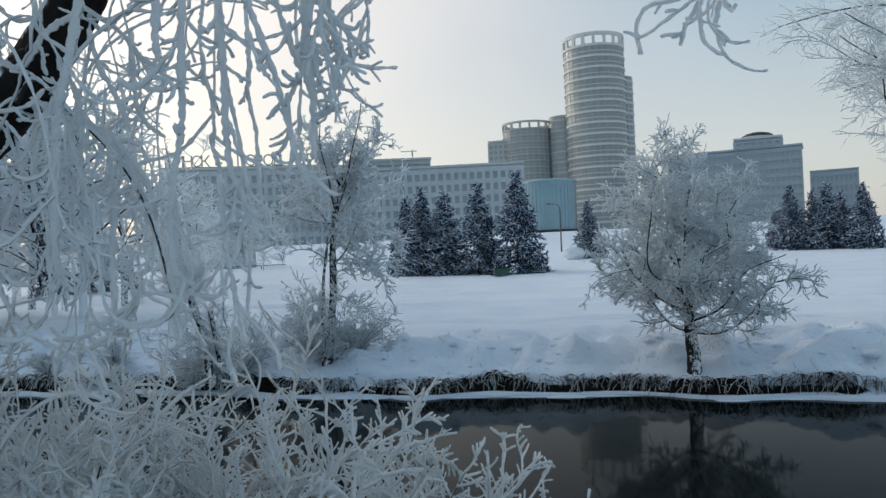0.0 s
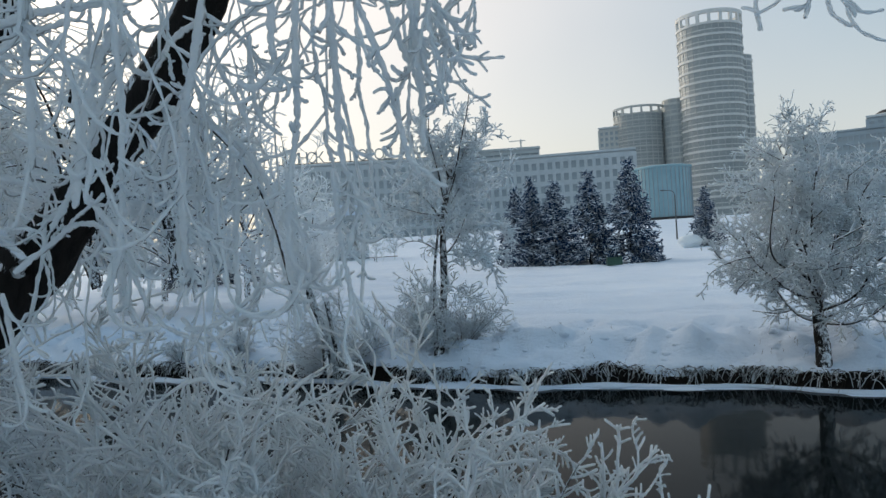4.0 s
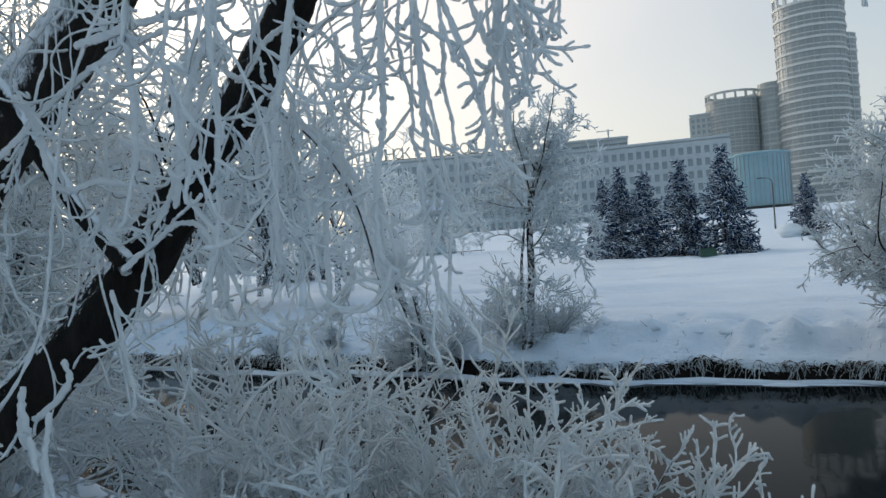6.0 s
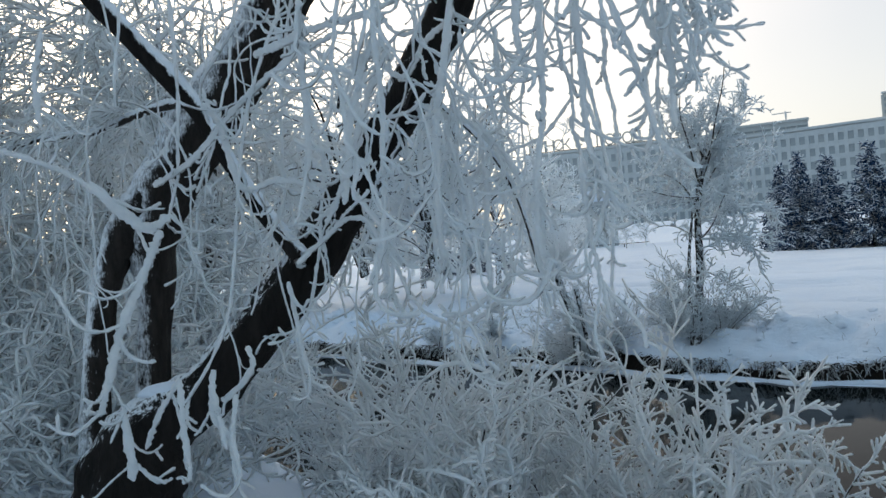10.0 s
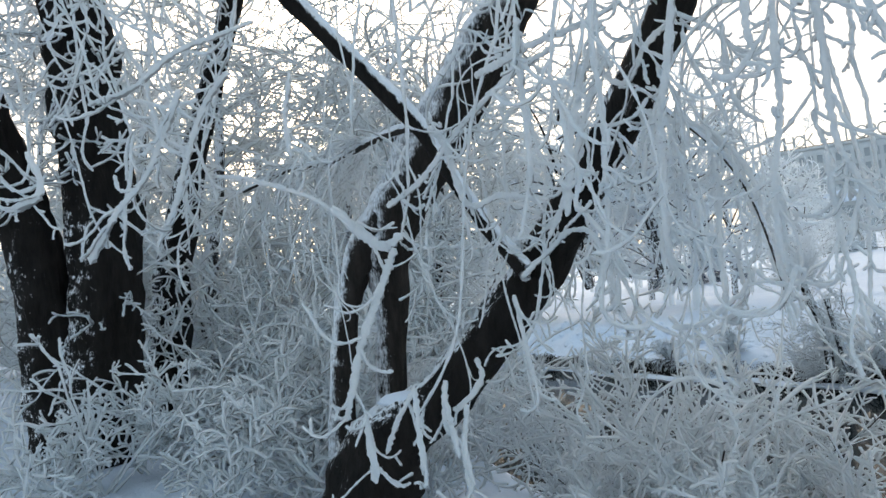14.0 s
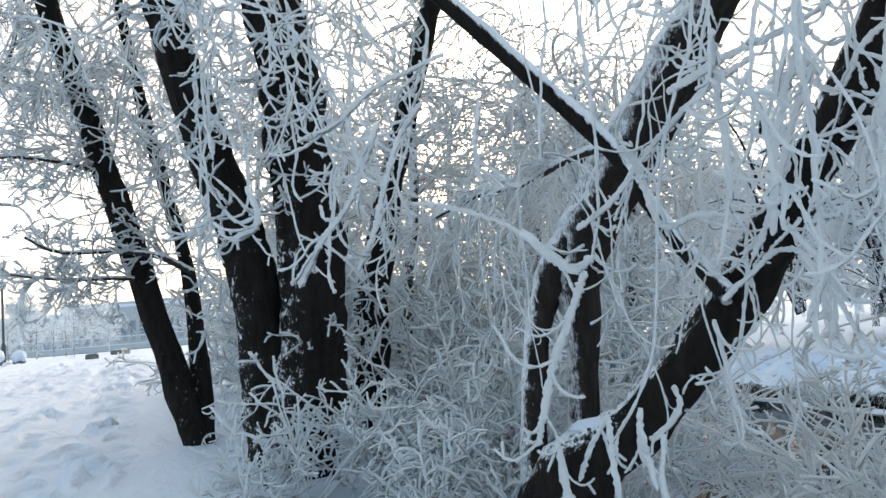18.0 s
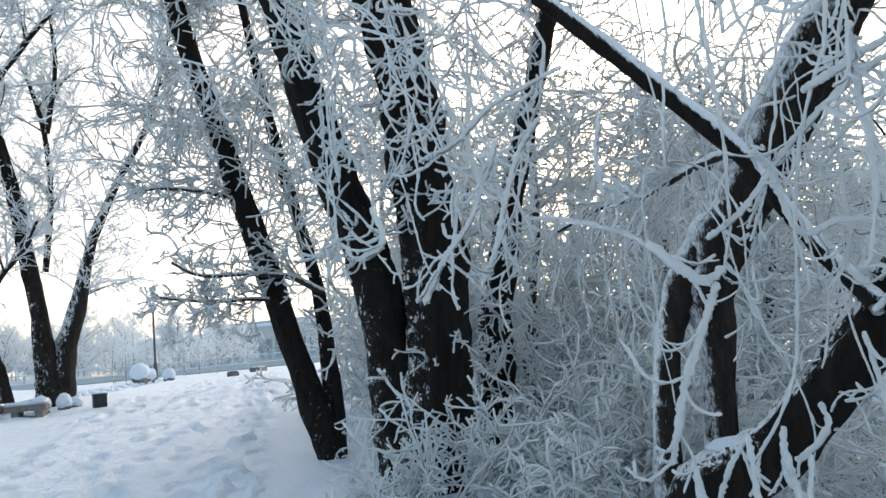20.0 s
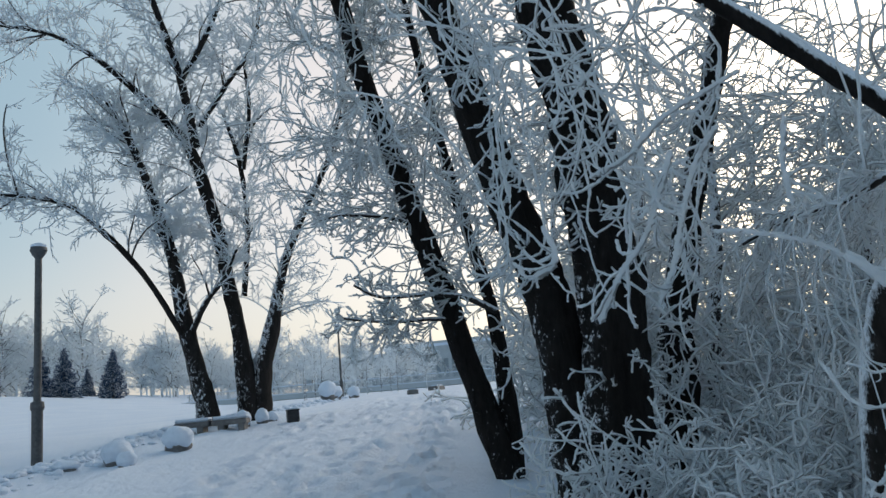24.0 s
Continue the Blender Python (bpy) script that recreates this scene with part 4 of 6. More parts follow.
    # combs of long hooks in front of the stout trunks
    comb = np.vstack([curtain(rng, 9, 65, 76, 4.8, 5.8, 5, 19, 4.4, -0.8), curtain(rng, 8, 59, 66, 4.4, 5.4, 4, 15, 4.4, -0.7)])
    teeth = sprout(rng, comb, 10, 0.34, 18, 58, 0.15, 0.035, (0.3, 1.0), bias=(-0.15, -0.35, 0.1), vary=(0.3, 1.5), curl=2.1, arc=0.05)
    small = sprout(rng, teeth, 1.6, 0.11, 6, 45, 0.1, 0.05, (0.25, 1.0), curl=1.2)
    twigs("hooked_comb", [(comb, taper(rng, comb, 0.0095, 0.0085, 0.22), 7), (teeth, taper(rng, teeth, 0.0082, 0.0098, 0.2), 6), (small, taper(rng, small, 0.0078, 0.0078, 0.2), 5)], FROST, t, "long twigs with down-curved hooks of frost")


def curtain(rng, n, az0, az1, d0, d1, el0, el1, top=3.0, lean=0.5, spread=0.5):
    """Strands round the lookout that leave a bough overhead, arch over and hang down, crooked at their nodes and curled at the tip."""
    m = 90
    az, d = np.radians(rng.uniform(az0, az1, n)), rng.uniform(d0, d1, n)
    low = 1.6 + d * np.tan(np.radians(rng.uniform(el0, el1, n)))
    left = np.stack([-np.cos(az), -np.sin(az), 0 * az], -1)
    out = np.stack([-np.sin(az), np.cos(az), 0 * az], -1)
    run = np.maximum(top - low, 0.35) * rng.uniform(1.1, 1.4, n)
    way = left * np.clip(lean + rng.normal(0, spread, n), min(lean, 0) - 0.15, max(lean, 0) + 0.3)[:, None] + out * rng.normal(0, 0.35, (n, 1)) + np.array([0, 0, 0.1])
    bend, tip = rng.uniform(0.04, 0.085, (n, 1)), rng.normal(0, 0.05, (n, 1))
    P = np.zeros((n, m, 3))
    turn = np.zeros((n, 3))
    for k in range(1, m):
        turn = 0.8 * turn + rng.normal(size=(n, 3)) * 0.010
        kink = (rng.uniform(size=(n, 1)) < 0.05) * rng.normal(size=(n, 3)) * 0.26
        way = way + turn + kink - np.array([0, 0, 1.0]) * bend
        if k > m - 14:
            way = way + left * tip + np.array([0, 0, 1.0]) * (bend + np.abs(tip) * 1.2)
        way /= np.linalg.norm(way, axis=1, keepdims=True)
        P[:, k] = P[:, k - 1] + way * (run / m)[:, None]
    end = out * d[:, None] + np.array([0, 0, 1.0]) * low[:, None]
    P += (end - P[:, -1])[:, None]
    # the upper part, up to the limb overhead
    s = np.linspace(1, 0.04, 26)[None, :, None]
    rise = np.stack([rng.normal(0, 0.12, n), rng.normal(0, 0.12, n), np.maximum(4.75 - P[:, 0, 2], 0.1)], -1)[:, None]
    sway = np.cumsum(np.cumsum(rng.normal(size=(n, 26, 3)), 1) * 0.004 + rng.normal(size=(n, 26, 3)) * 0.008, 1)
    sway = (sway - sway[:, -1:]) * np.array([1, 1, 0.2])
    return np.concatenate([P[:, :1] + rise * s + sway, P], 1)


def hooked_crown(rng, spines, parent, length, per, r, droop, curl, label, bias=(0, 0, 0), spread=60):
    """Crown of twigs that leave the limb, sag and turn up again at their tips."""
    P = np.stack([smooth_line(q, 24) for q in spines])
    a = sprout(rng, P, per[0], length, 16, spread, droop, 0.05, (0, 1), bias, True, (0.3, 1.5), curl, 0.06)
    b = sprout(rng, a, per[1], length * 0.36, 10, 46, droop, 0.06, (0.12, 1), curl=curl * 1.1, arc=0.09)
    c = sprout(rng, b, per[2], length * 0.14, 6, 46, droop * 0.5, 0.08, (0.15, 1), arc=0.1)
    return twigs("frosted_crown", [(a, taper(rng, a, r * 1.0, r * 0.95, 0.24), 5), (b, taper(rng, b, r * 0.85, r * 0.85, 0.24), 4), (c, taper(rng, c, r * 0.8, r * 0.75, 0.1), 4)], FROST, parent, label)


def build_poplars():
    rng = np.random.default_rng(6)
    t = thing("riverside_tree", "two stout black trunks rising from one root, frosted", "tree", "trees beside the path")
    a = limb("trunk", SPINES["poplar_b"], BARK, t, 22, 80, seed=31)
    b = limb("trunk", SPINES["poplar_a"], BARK, t, 20, 80, seed=32)
    hooked_crown(rng, [a[24:], b[24:], a[40:], b[40:]], t, 0.7, (36, 4, 2), 0.0112, 0.15, 2.2, "hooked twigs furred with hoar frost")
    t = thing("riverside_tree", "slim dark trunk hung with frosted twigs", "tree", "trees beside the path")
    c = limb("trunk", SPINES["poplar_c"], BARK, t, 18, 70, seed=33)
    hooked_crown(rng, [c[10:]], t, 0.75, (46, 5, 3), 0.0110, 0.14, 2.0, "hooked twigs furred with hoar frost")
    t = thing("twin_stemmed_tree", "two leaning dark stems beside the snowy path", "tree", "trees beside the path")
    a = limb("trunk", SPINES["twin_a"], BARK, t, 16, 60, seed=34)
    b = limb("trunk", SPINES["twin_b"], BARK, t, 14, 60, seed=35)
    low = [limb("branch", SPINES[k], TWIG, t, 7, 30, seed=36) for k in ("twin_c", "twin_d", "twin_e")]
    hooked_crown(rng, [k[4:] for k in low], t, 0.6, (19, 5, 3), 0.0115, 0.05, 1.9, "level frosted sprays over the path", spread=42)
    hooked_crown(rng, [a[26:], b[28:]], t, 2.1, (20, 9, 5), 0.0112, 0.03, 1.8, "long upper twigs white with frost", (-0.15, -0.45, 0.1))
    hooked_crown(rng, [a[26:], b[26:]], t, 1.4, (28, 7, 5), 0.0112, 0.05, 1.8, "twigs furred with hoar frost")


def fine_crown(rng, spines, parent, length, per, r, up=0.12, label="fine frosted crown"):
    """Crown in four orders: slim dark branches, then ever finer twigs white with frost."""
    P = np.stack([smooth_line(q, 24) for q in spines])
    a = sprout(rng, P, per[0], length, 10, 46, 0.0, 0.07, (0, 1), (0, 0, up), True, (0.3, 1.2))
    b = sprout(rng, a, per[1], length * 0.30, 7, 46, 0.01, 0.09, (0.08, 1), (0, 0, up * 0.5), True, arc=0.05)
    c = sprout(rng, b, per[2], length * 0.115, 4, 46, 0.01, 0.12, (0.08, 1))
    twigs("branchwork", [(a[::3], taper(rng, a[::3], r * 1.8, r * 0.9), 5)], TWIG, parent, "slim dark branches")
    white = np.delete(a, np.s_[::3], 0)
    twigs("frosted_crown", [(white, taper(rng, white, r * 1.5, r * 0.9, 0.12), 4), (b, taper(rng, b, r * 1.05, r * 0.85, 0.12), 3), (c, taper(rng, c, r * 0.9, r * 0.75, 0.1), 3)], FROST_FAR, parent, label)


def build_path_trees():
    rng = np.random.default_rng(7)
    t = thing("park_tree", "tall forked tree with dark trunk and white frosted crown", "tree", "trees behind the bench")
    c = [limb("trunk", SPINES["pathA"], BARK_FAR, t, 16, 50, seed=41)]
    c += [limb("branch", SPINES[k], BARK_FAR, t, 9, 30, seed=42) for k in ("pathA1", "pathA2")]
    fine_crown(rng, [c[0][16:], c[0][24:], c[1][8:], c[1][14:], c[2][10:]], t, 1.9, (24, 8, 5), 0.0128)
    t = thing("park_tree", "tall forked tree with three dark limbs and frosted crown", "tree", "trees behind the bench")
    c = [limb("trunk", SPINES["pathB"], BARK_FAR, t, 16, 54, seed=43), limb("trunk", SPINES["pathC"], BARK_FAR, t, 16, 50, seed=44)]
    c += [limb("branch", SPINES[k], BARK_FAR, t, 9, 30, seed=45) for k in ("pathBb", "pathBc", "pathBd", "pathCb", "pathCc")]
    fine_crown(rng, [c[0][24:], c[0][30:], c[1][18:]] + [k[6:] for k in c[2:]], t, 2.0, (23, 8, 5), 0.0128)


def build_bank_trees():
    rng = np.random.default_rng(8)
    t = thing("bank_tree", "slender frosted tree on the far river bank", "tree", "trees on the far bank")
    c = limb("trunk", SPINES["bankL"], BARK_FAR, t, 12, 40, seed=51)
    limb("trunk", [(-3.02, 17.95, -1.0, 0.055), (-2.98, 17.95, 0.3, 0.045), (-2.94, 18.0, 1.2, 0.035), (-2.80, 18.1, 2.2, 0.025)], BARK_FAR, t, 8, 24, seed=52)
    fan = sprout(rng, lines(c[31:]), 18, 2.0, 12, 36, -0.02, 0.06, (0.0, 1.0), (0, 0, 0.15), vary=(0.6, 1.2))
    mid = sprout(rng, lines(c[18:36]), 16, 1.5, 12, 68, 0.05, 0.06, (0.0, 1.0), (0.12, 0, 0), vary=(0.5, 1.25))
    sag = sprout(rng, lines(c[26:34]), 5, 1.9, 12, 70, 0.12, 0.05, (0.0, 1.0), (0.9, -0.2, 0), vary=(0.8, 1.1))
    low = sprout(rng, lines(c[6:20]), 5, 0.9, 12, 62, 0.03, 0.08, (0.0, 1.0), (-0.3, 0, 0))
    main = np.vstack([fan, mid, sag, low])
    for k in range(len(main)):
        limb("branch", np.hstack([main[k], np.linspace(0.026, 0.011, 12)[:, None]]), FROST_FAR if k % 3 else TWIG, t, 5, 12, seed=200 + k)
    b = sprout(rng, main, 12, 0.46, 8, 44, 0.01, 0.09, (0.15, 1), (0, 0, 0.06), True, arc=0.05)
    d = sprout(rng, b, 5, 0.17, 4, 46, 0.02, 0.10, (0.1, 1))
    e = sprout(rng, d, 1, 0.09, 3, 46, 0, 0.1, (0.2, 1))
    twigs("frosted_crown", [(b, taper(rng, b, 0.018, 0.014, 0.15), 4), (d, taper(rng, d, 0.015, 0.013, 0.1), 3), (e, taper(rng, e, 0.0135, 0.012), 3)], FROST_FAR, t, "airy frosted crown")
    t = thing("bank_tree", "low spreading frosted tree at the water's edge", "tree", "trees on the far bank")
    c = limb("trunk", SPINES["bankR"][:3] + [(5.00, 16.08, 0.25, 0.085), (4.94, 16.12, 0.85, 0.055), (4.85, 16.14, 1.5, 0.035)], BARK_FAR, t, 12, 40, seed=53)
    ls = []
    for k in range(22):
        q = (k + 0.5) / 22
        tilt, a = radians(6 + 58 * q ** 0.7), k * 2.4 + 1.1
        L = (2.42 - 0.18 * q ** 1.5) * rng.uniform(0.85, 1.05)
        o = c[int(36 - 21 * q ** 0.7)]
        aim = lambda s, f: o + L * s * np.array([math.sin(tilt * f) * math.cos(a) * (1.12 if math.cos(a) > 0 else 0.92), math.sin(tilt * f) * math.sin(a), math.cos(tilt * f)])
        p = [o, aim(0.3, 1.12), aim(0.65, 1.02), aim(1.0, 0.92 if q < 0.7 else 1.04)]
        p = [p[0]] + [v + rng.normal(0, 0.14, 3) for v in p[1:]]
        ls.append(limb("branch", [(*v, r) for v, r in zip(p, (0.040, 0.024, 0.015, 0.010))], BARK_FAR if k % 3 == 0 else TWIG, t, 7, 26, 0.06, seed=70 + k))
    main = sprout(rng, np.stack([smooth_line(k, 20) for k in ls]), 8.5, 0.82, 10, 52, 0.0, 0.09, (0.25, 1.0), (0, 0, 0.06), arc=0.06)
    b = sprout(rng, main, 6, 0.38, 7, 46, 0.02, 0.10, (0.1, 1), (0, 0, 0.08), True)
    b = np.vstack([b, sprout(rng, np.stack([smooth_line(k, 20) for k in ls]), 13, 0.46, 7, 54, 0.02, 0.1, (0.25, 1.0), arc=0.05)])
    d = sprout(rng, b, 6, 0.19, 4, 46, 0.02, 0.10, (0.1, 1))
    e = sprout(rng, d, 1, 0.09, 3, 46, 0, 0.1, (0.2, 1))
    twigs("branchwork", [(main, taper(rng, main, 0.016, 0.010), 5)], TWIG, t, "slim dark branches")
    twigs("frosted_crown", [(b, taper(rng, b, 0.013, 0.011, 0.15), 4), (d, taper(rng, d, 0.0112, 0.010, 0.1), 3), (e, taper(rng, e, 0.0102, 0.009), 3)], FROST_FAR, t, "airy rounded frosted crown")
    t = thing("bank_tree", "large frosted tree reaching over the far bank", "tree", "trees on the far bank")
    x, y = 10.7, 16.5
    z = float(land(x, y))
    c = limb("trunk", [(x, y, z - 0.2, 0.2), (x - 0.1, y, z + 2.5, 0.17), (x - 0.3, y - 0.1, z + 5, 0.12), (x - 0.4, y, z + 8.5, 0.05)], BARK_FAR, t, 10, 30, seed=57)
    main = sprout(rng, lines(c), 26, 2.6, 12, 60, 0.02, 0.05, (0.42, 1.0), bias=(-0.35, -0.1, 0.1))
    for k in range(len(main)):
        limb("branch", np.hstack([main[k], np.linspace(0.032, 0.012, 12)[:, None]]), TWIG, t, 6, 14, seed=260 + k)
    b = sprout(rng, main, 13, 0.95, 8, 44, 0.03, 0.08, (0.1, 1), by_length=True)
    d = sprout(rng, b, 8, 0.36, 5, 44, 0.03, 0.1, (0.1, 1))
    e = sprout(rng, d, 0.8, 0.16, 3, 44, 0.02, 0.1, (0.2, 1))
    twigs("frosted_crown", [(b, taper(rng, b, 0.0115, 0.009), 4), (d, taper(rng, d, 0.0085, 0.007), 3), (e, taper(rng, e, 0.007, 0.006), 3)], FROST_FAR, t, "fine frosted crown")
    t = thing("dead_tree", "broken dark dead tree on the far bank", "tree", "trees on the far bank")
    a = limb("trunk", SPINES["stumpA"], BARK_FAR, t, 8, 20, seed=55)
    limb("trunk", SPINES["stumpB"], BARK_FAR, t, 8, 20, seed=56)
    crown(rng, [a], FROST_FAR, t, 1.0, (40, 8, 4), 0.010, 0.0, (0, 1), 50, "fine frosted shoots")


def shrub(rng, label, group, x, y, h, stems, lean, r, fine=8):
    """Slim dark stems, each feathered with upward twigs and short blunt spurs of frost."""
    t = thing("frosted_shrub", label, "shrub", group, (x, y, float(land(x, y)) - 0.05))
    s = sprout(rng, np.array([[[0, 0, 0.0], [0, 0, 0.06]]]), stems, h, 14, lean, -0.03, 0.045, (0, 1), vary=(0.5, 1.05))
    b = sprout(rng, s, 12, h * 0.20, 11, 44, 0.0, 0.07, (0.2, 1), (0, 0, 0.06), vary=(0.4, 1.6), arc=0.09)
    c = sprout(rng, b, fine, h * 0.032, 4, 50, -0.04, 0.12, (0.12, 1), (0, 0, 0.08), vary=(0.5, 1.8))
    tip = sprout(rng, s, 12, h * 0.07, 5, 42, -0.03, 0.08, (0.35, 1), (0, 0, 0.12), vary=(0.5, 1.5))
    twigs("stem_tuft", [(s[:5], taper(rng, s[:5], 0.0085, 0.006), 5)], TWIG, t, "thin dark stems")
    twigs("frosted_crown", [(s[5:], taper(rng, s[5:], r, r * 0.85, 0.2), 5), (b, taper(rng, b, r * 0.85, r * 0.8, 0.24), 4), (c, taper(rng, c, r * 0.80, r * 0.78, 0.18), 3), (tip, taper(rng, tip, r * 0.85, r * 0.8, 0.18), 4)], FROST, t, "twigs furred with hoar frost")


def build_shrubs():
    """Frosted shrubs on the near bank, below the lookout, and the tangle at the foot of the stout trunks."""
    rng = np.random.default_rng(9)
    for x, y, h in [(-1.3, 4.2, 2.0), (-0.5, 4.6, 1.65), (-0.2, 4.15, 1.2), (-0.75, 4.05, 1.7), (-2.1, 4.9, 2.4), (-3.2, 5.6, 2.3), (-1.1, 5.0, 2.25), (-4.6, 6.4, 1.6), (-2.6, 4.0, 0.8), (-1.8, 3.6, 1.15), (-2.4, 5.6, 2.1)]:
        shrub(rng, "bushy shrub white with hoar frost on the bank", "shrubs on the near bank", x, y, h, 17, 40, 0.0104, 8)
    for x, y, h in [(-5.5, 1.85, 0.8), (-5.35, 2.1, 1.1), (-5.5, 2.8, 1.2), (-5.0, 3.2, 1.0), (-6.4, 3.7, 1.4), (-5.6, 4.2, 1.5), (-4.6, 3.9, 1.1), (-8.6, 3.2, 1.0), (-7.4, 3.4, 1.2), (-7.0, 4.6, 1.6), (-4.3, 2.4, 0.7), (-4.0, 3.0, 0.8), (-3.9, 3.6, 0.9), (-4.5, 2.9, 0.85)]:
        t = thing("frosted_shrub", "tangled frosted shoots at a tree's foot", "shrub", "shrubs beside the path", (x, y, float(land(x, y)) - 0.05))
        s = sprout(rng, np.array([[[0, 0, 0.0], [0, 0, 0.06]]]), 12, h, 16, 44, 0.02, 0.05, (0, 1), vary=(0.5, 1.1), arc=0.03)
        b = sprout(rng, s, 7, h * 0.28, 12, 50, 0.06, 0.06, (0.15, 1), vary=(0.4, 1.6), curl=2.4, arc=0.10)
        c = sprout(rng, b, 3.4, h * 0.09, 7, 46, 0.03, 0.08, (0.15, 1), vary=(0.4, 1.6), curl=1.5, arc=0.12)
        twigs("stem_tuft", [(s, taper(rng, s, 0.009, 0.008, 0.2), 5)], FROST, t, "arching frosted stems")
        twigs("frosted_crown", [(b, taper(rng, b, 0.0088, 0.0088, 0.22), 5), (c, taper(rng, c, 0.0082, 0.0082, 0.15), 4)], FROST, t, "crooked twigs furred with hoar frost")


def build_far_shrubs():
    rng = np.random.default_rng(14)
    for az, d, h in [(10.9, 18.6, 1.7), (9.3, 18.3, 1.3), (7.6, 18.7, 1.4), (6.6, 18.9, 1.0), (16.6, 19.2, 1.7), (15.2, 19.4, 1.9), (18.2, 19.6, 1.2), (24, 21.5, 0.9), (28, 22.5, 0.8), (33, 23.5, 0.9)]:
        x, y = -d * math.sin(radians(az)), d * math.cos(radians(az))
        t = thing("frosted_shrub", "thin frosted shrub on the far bank", "shrub", "shrubs on the far bank", (x, y, float(land(x, y)) - 0.05))
        s = sprout(rng, np.array([[[0, 0, 0.0], [0, 0, 0.06]]]), 14, h, 8, 34, -0.02, 0.1, (0, 1))
        e = sprout(rng, s, 9, h * 0.35, 5, 42, 0.0, 0.14, (0.2, 1))
        f = sprout(rng, e, 5, h * 0.13, 4, 46, 0.0, 0.18, (0.1, 1))
        twigs("stem_tuft", [(s, taper(rng, s, 0.010, 0.007), 4)], TWIG, t, "thin frosted stems")
        twigs("frosted_crown", [(e, taper(rng, e, 0.012, 0.010, 0.2), 3), (f, taper(rng, f, 0.011, 0.009, 0.2), 3)], FROST_FAR, t, "fine frosted twigs", True)


def build_weepers():
    """Weeping frosted trees further along the near bank."""
    rng = np.random.default_rng(13)
    for k, (x, y, h) in enumerate([(-8.7, 4.8, 4.6), (-8.4, 6.6, 5.0), (-8.9, 8.2, 4.4), (-11.2, 5.0, 5.2), (-11.8, 7.4, 5.5), (-14.2, 5.6, 5.0), (-12.4, 9.6, 5.2), (-16.5, 8.2, 5.5), (-20, 9.0, 6.0), (-13.2, 4.2, 4.8), (-7.3, 7.3, 5.4), (-6.7, 5.9, 4.8)]):
        t = thing("weeping_tree", "weeping river tree veiled in white hoar frost", "tree", "weeping trees on the bank")
        z = float(land(x, y))
        c = limb("trunk", [(x, y, z - 0.3, 0.13), (x + 0.1, y, z + h * 0.3, 0.10), (x + 0.2, y + 0.2, z + h * 0.6, 0.07), (x + 0.1, y + 0.4, z + h, 0.008)], TWIG, t, 10, 30, seed=80 + k)
        arch = sprout(rng, lines(smooth_line(c, 24)), 26, 2.4, 12, 55, 0.14, 0.07, (0.3, 1.0))
        hang = sprout(rng, arch, 7.5, 1.0, 11, 48, 0.13, 0.06, (0.1, 1.0), vary=(0.3, 1.6), arc=0.06)
        tw = sprout(rng, hang, 4.5, 0.26, 6, 42, 0.08, 0.09, (0.1, 1.0), curl=0.8)
        twigs("arching_bough", [(arch, taper(rng, arch, 0.024, 0.012), 5)], FROST, t, "arching boughs under frost")
        twigs("frosted_crown", [(hang, taper(rng, hang, 0.0115, 0.0100, 0.2), 4), (tw, taper(rng, tw, 0.0098, 0.0088, 0.15), 3)], FROST, t, "long twigs furred with hoar frost")


def build_thicket():
    """Frosted undergrowth along the near bank, behind the willow: one bush, and copies of it."""
    rng = np.random.default_rng(23)
    t = thing("frosted_bush", "tall frosted bush in the bank's undergrowth", "shrub", "undergrowth on the near bank")
    s = sprout(rng, np.array([[[0, 0, 0.0], [0, 0, 0.06]]]), 18, 2.5, 12, 36, 0.04, 0.06, (0, 1), vary=(0.5, 1.1), arc=0.03)
    b = sprout(rng, s, 8, 0.6, 11, 48, 0.07, 0.06, (0.1, 1), vary=(0.4, 1.5), curl=1.5, arc=0.07)
    c = sprout(rng, b, 3, 0.2, 6, 46, 0.05, 0.08, (0.1, 1), curl=1.5, arc=0.08)
    twigs("stem_tuft", [(s, taper(rng, s, 0.014, 0.012, 0.1), 5)], FROST, t, "frosted stems")
    twigs("frosted_crown", [(b, taper(rng, b, 0.0145, 0.0135, 0.2), 5), (c, taper(rng, c, 0.0125, 0.0118, 0.15), 4)], FROST, t, "fine twigs furred with hoar frost")
    spots = [(64, 9.6), (62.5, 11.5), (60, 10), (57.5, 8.6), (55, 10.5), (53, 8.2), (50.5, 9.5), (48, 8.0), (46, 9.8), (44, 8.6), (42, 10.2), (58, 13), (52, 13), (47, 13), (66, 13), (55.5, 6.4), (51, 6.0), (46.5, 6.2), (67.5, 12), (69.5, 13.5), (71, 11.5), (72.5, 14.5), (70.5, 16.5), (68.5, 18), (73.3, 19), (66, 10.5)]
    for k, (az, d) in enumerate(spots):
        x, y = -d * math.sin(radians(az)), d * math.cos(radians(az))
        y = min(y, float(near_y(x)) - 0.5)
        m = pose(x, y, float(land(x, y)) - 0.05, 0, 0, rng.uniform(0, 360)) @ Matrix.Scale(rng.uniform(0.75, 1.15) * (1 if d > 7 else 0.75), 4)
        ob = t if k == 0 else copy_thing(t, m)
        ob.matrix_basis = m


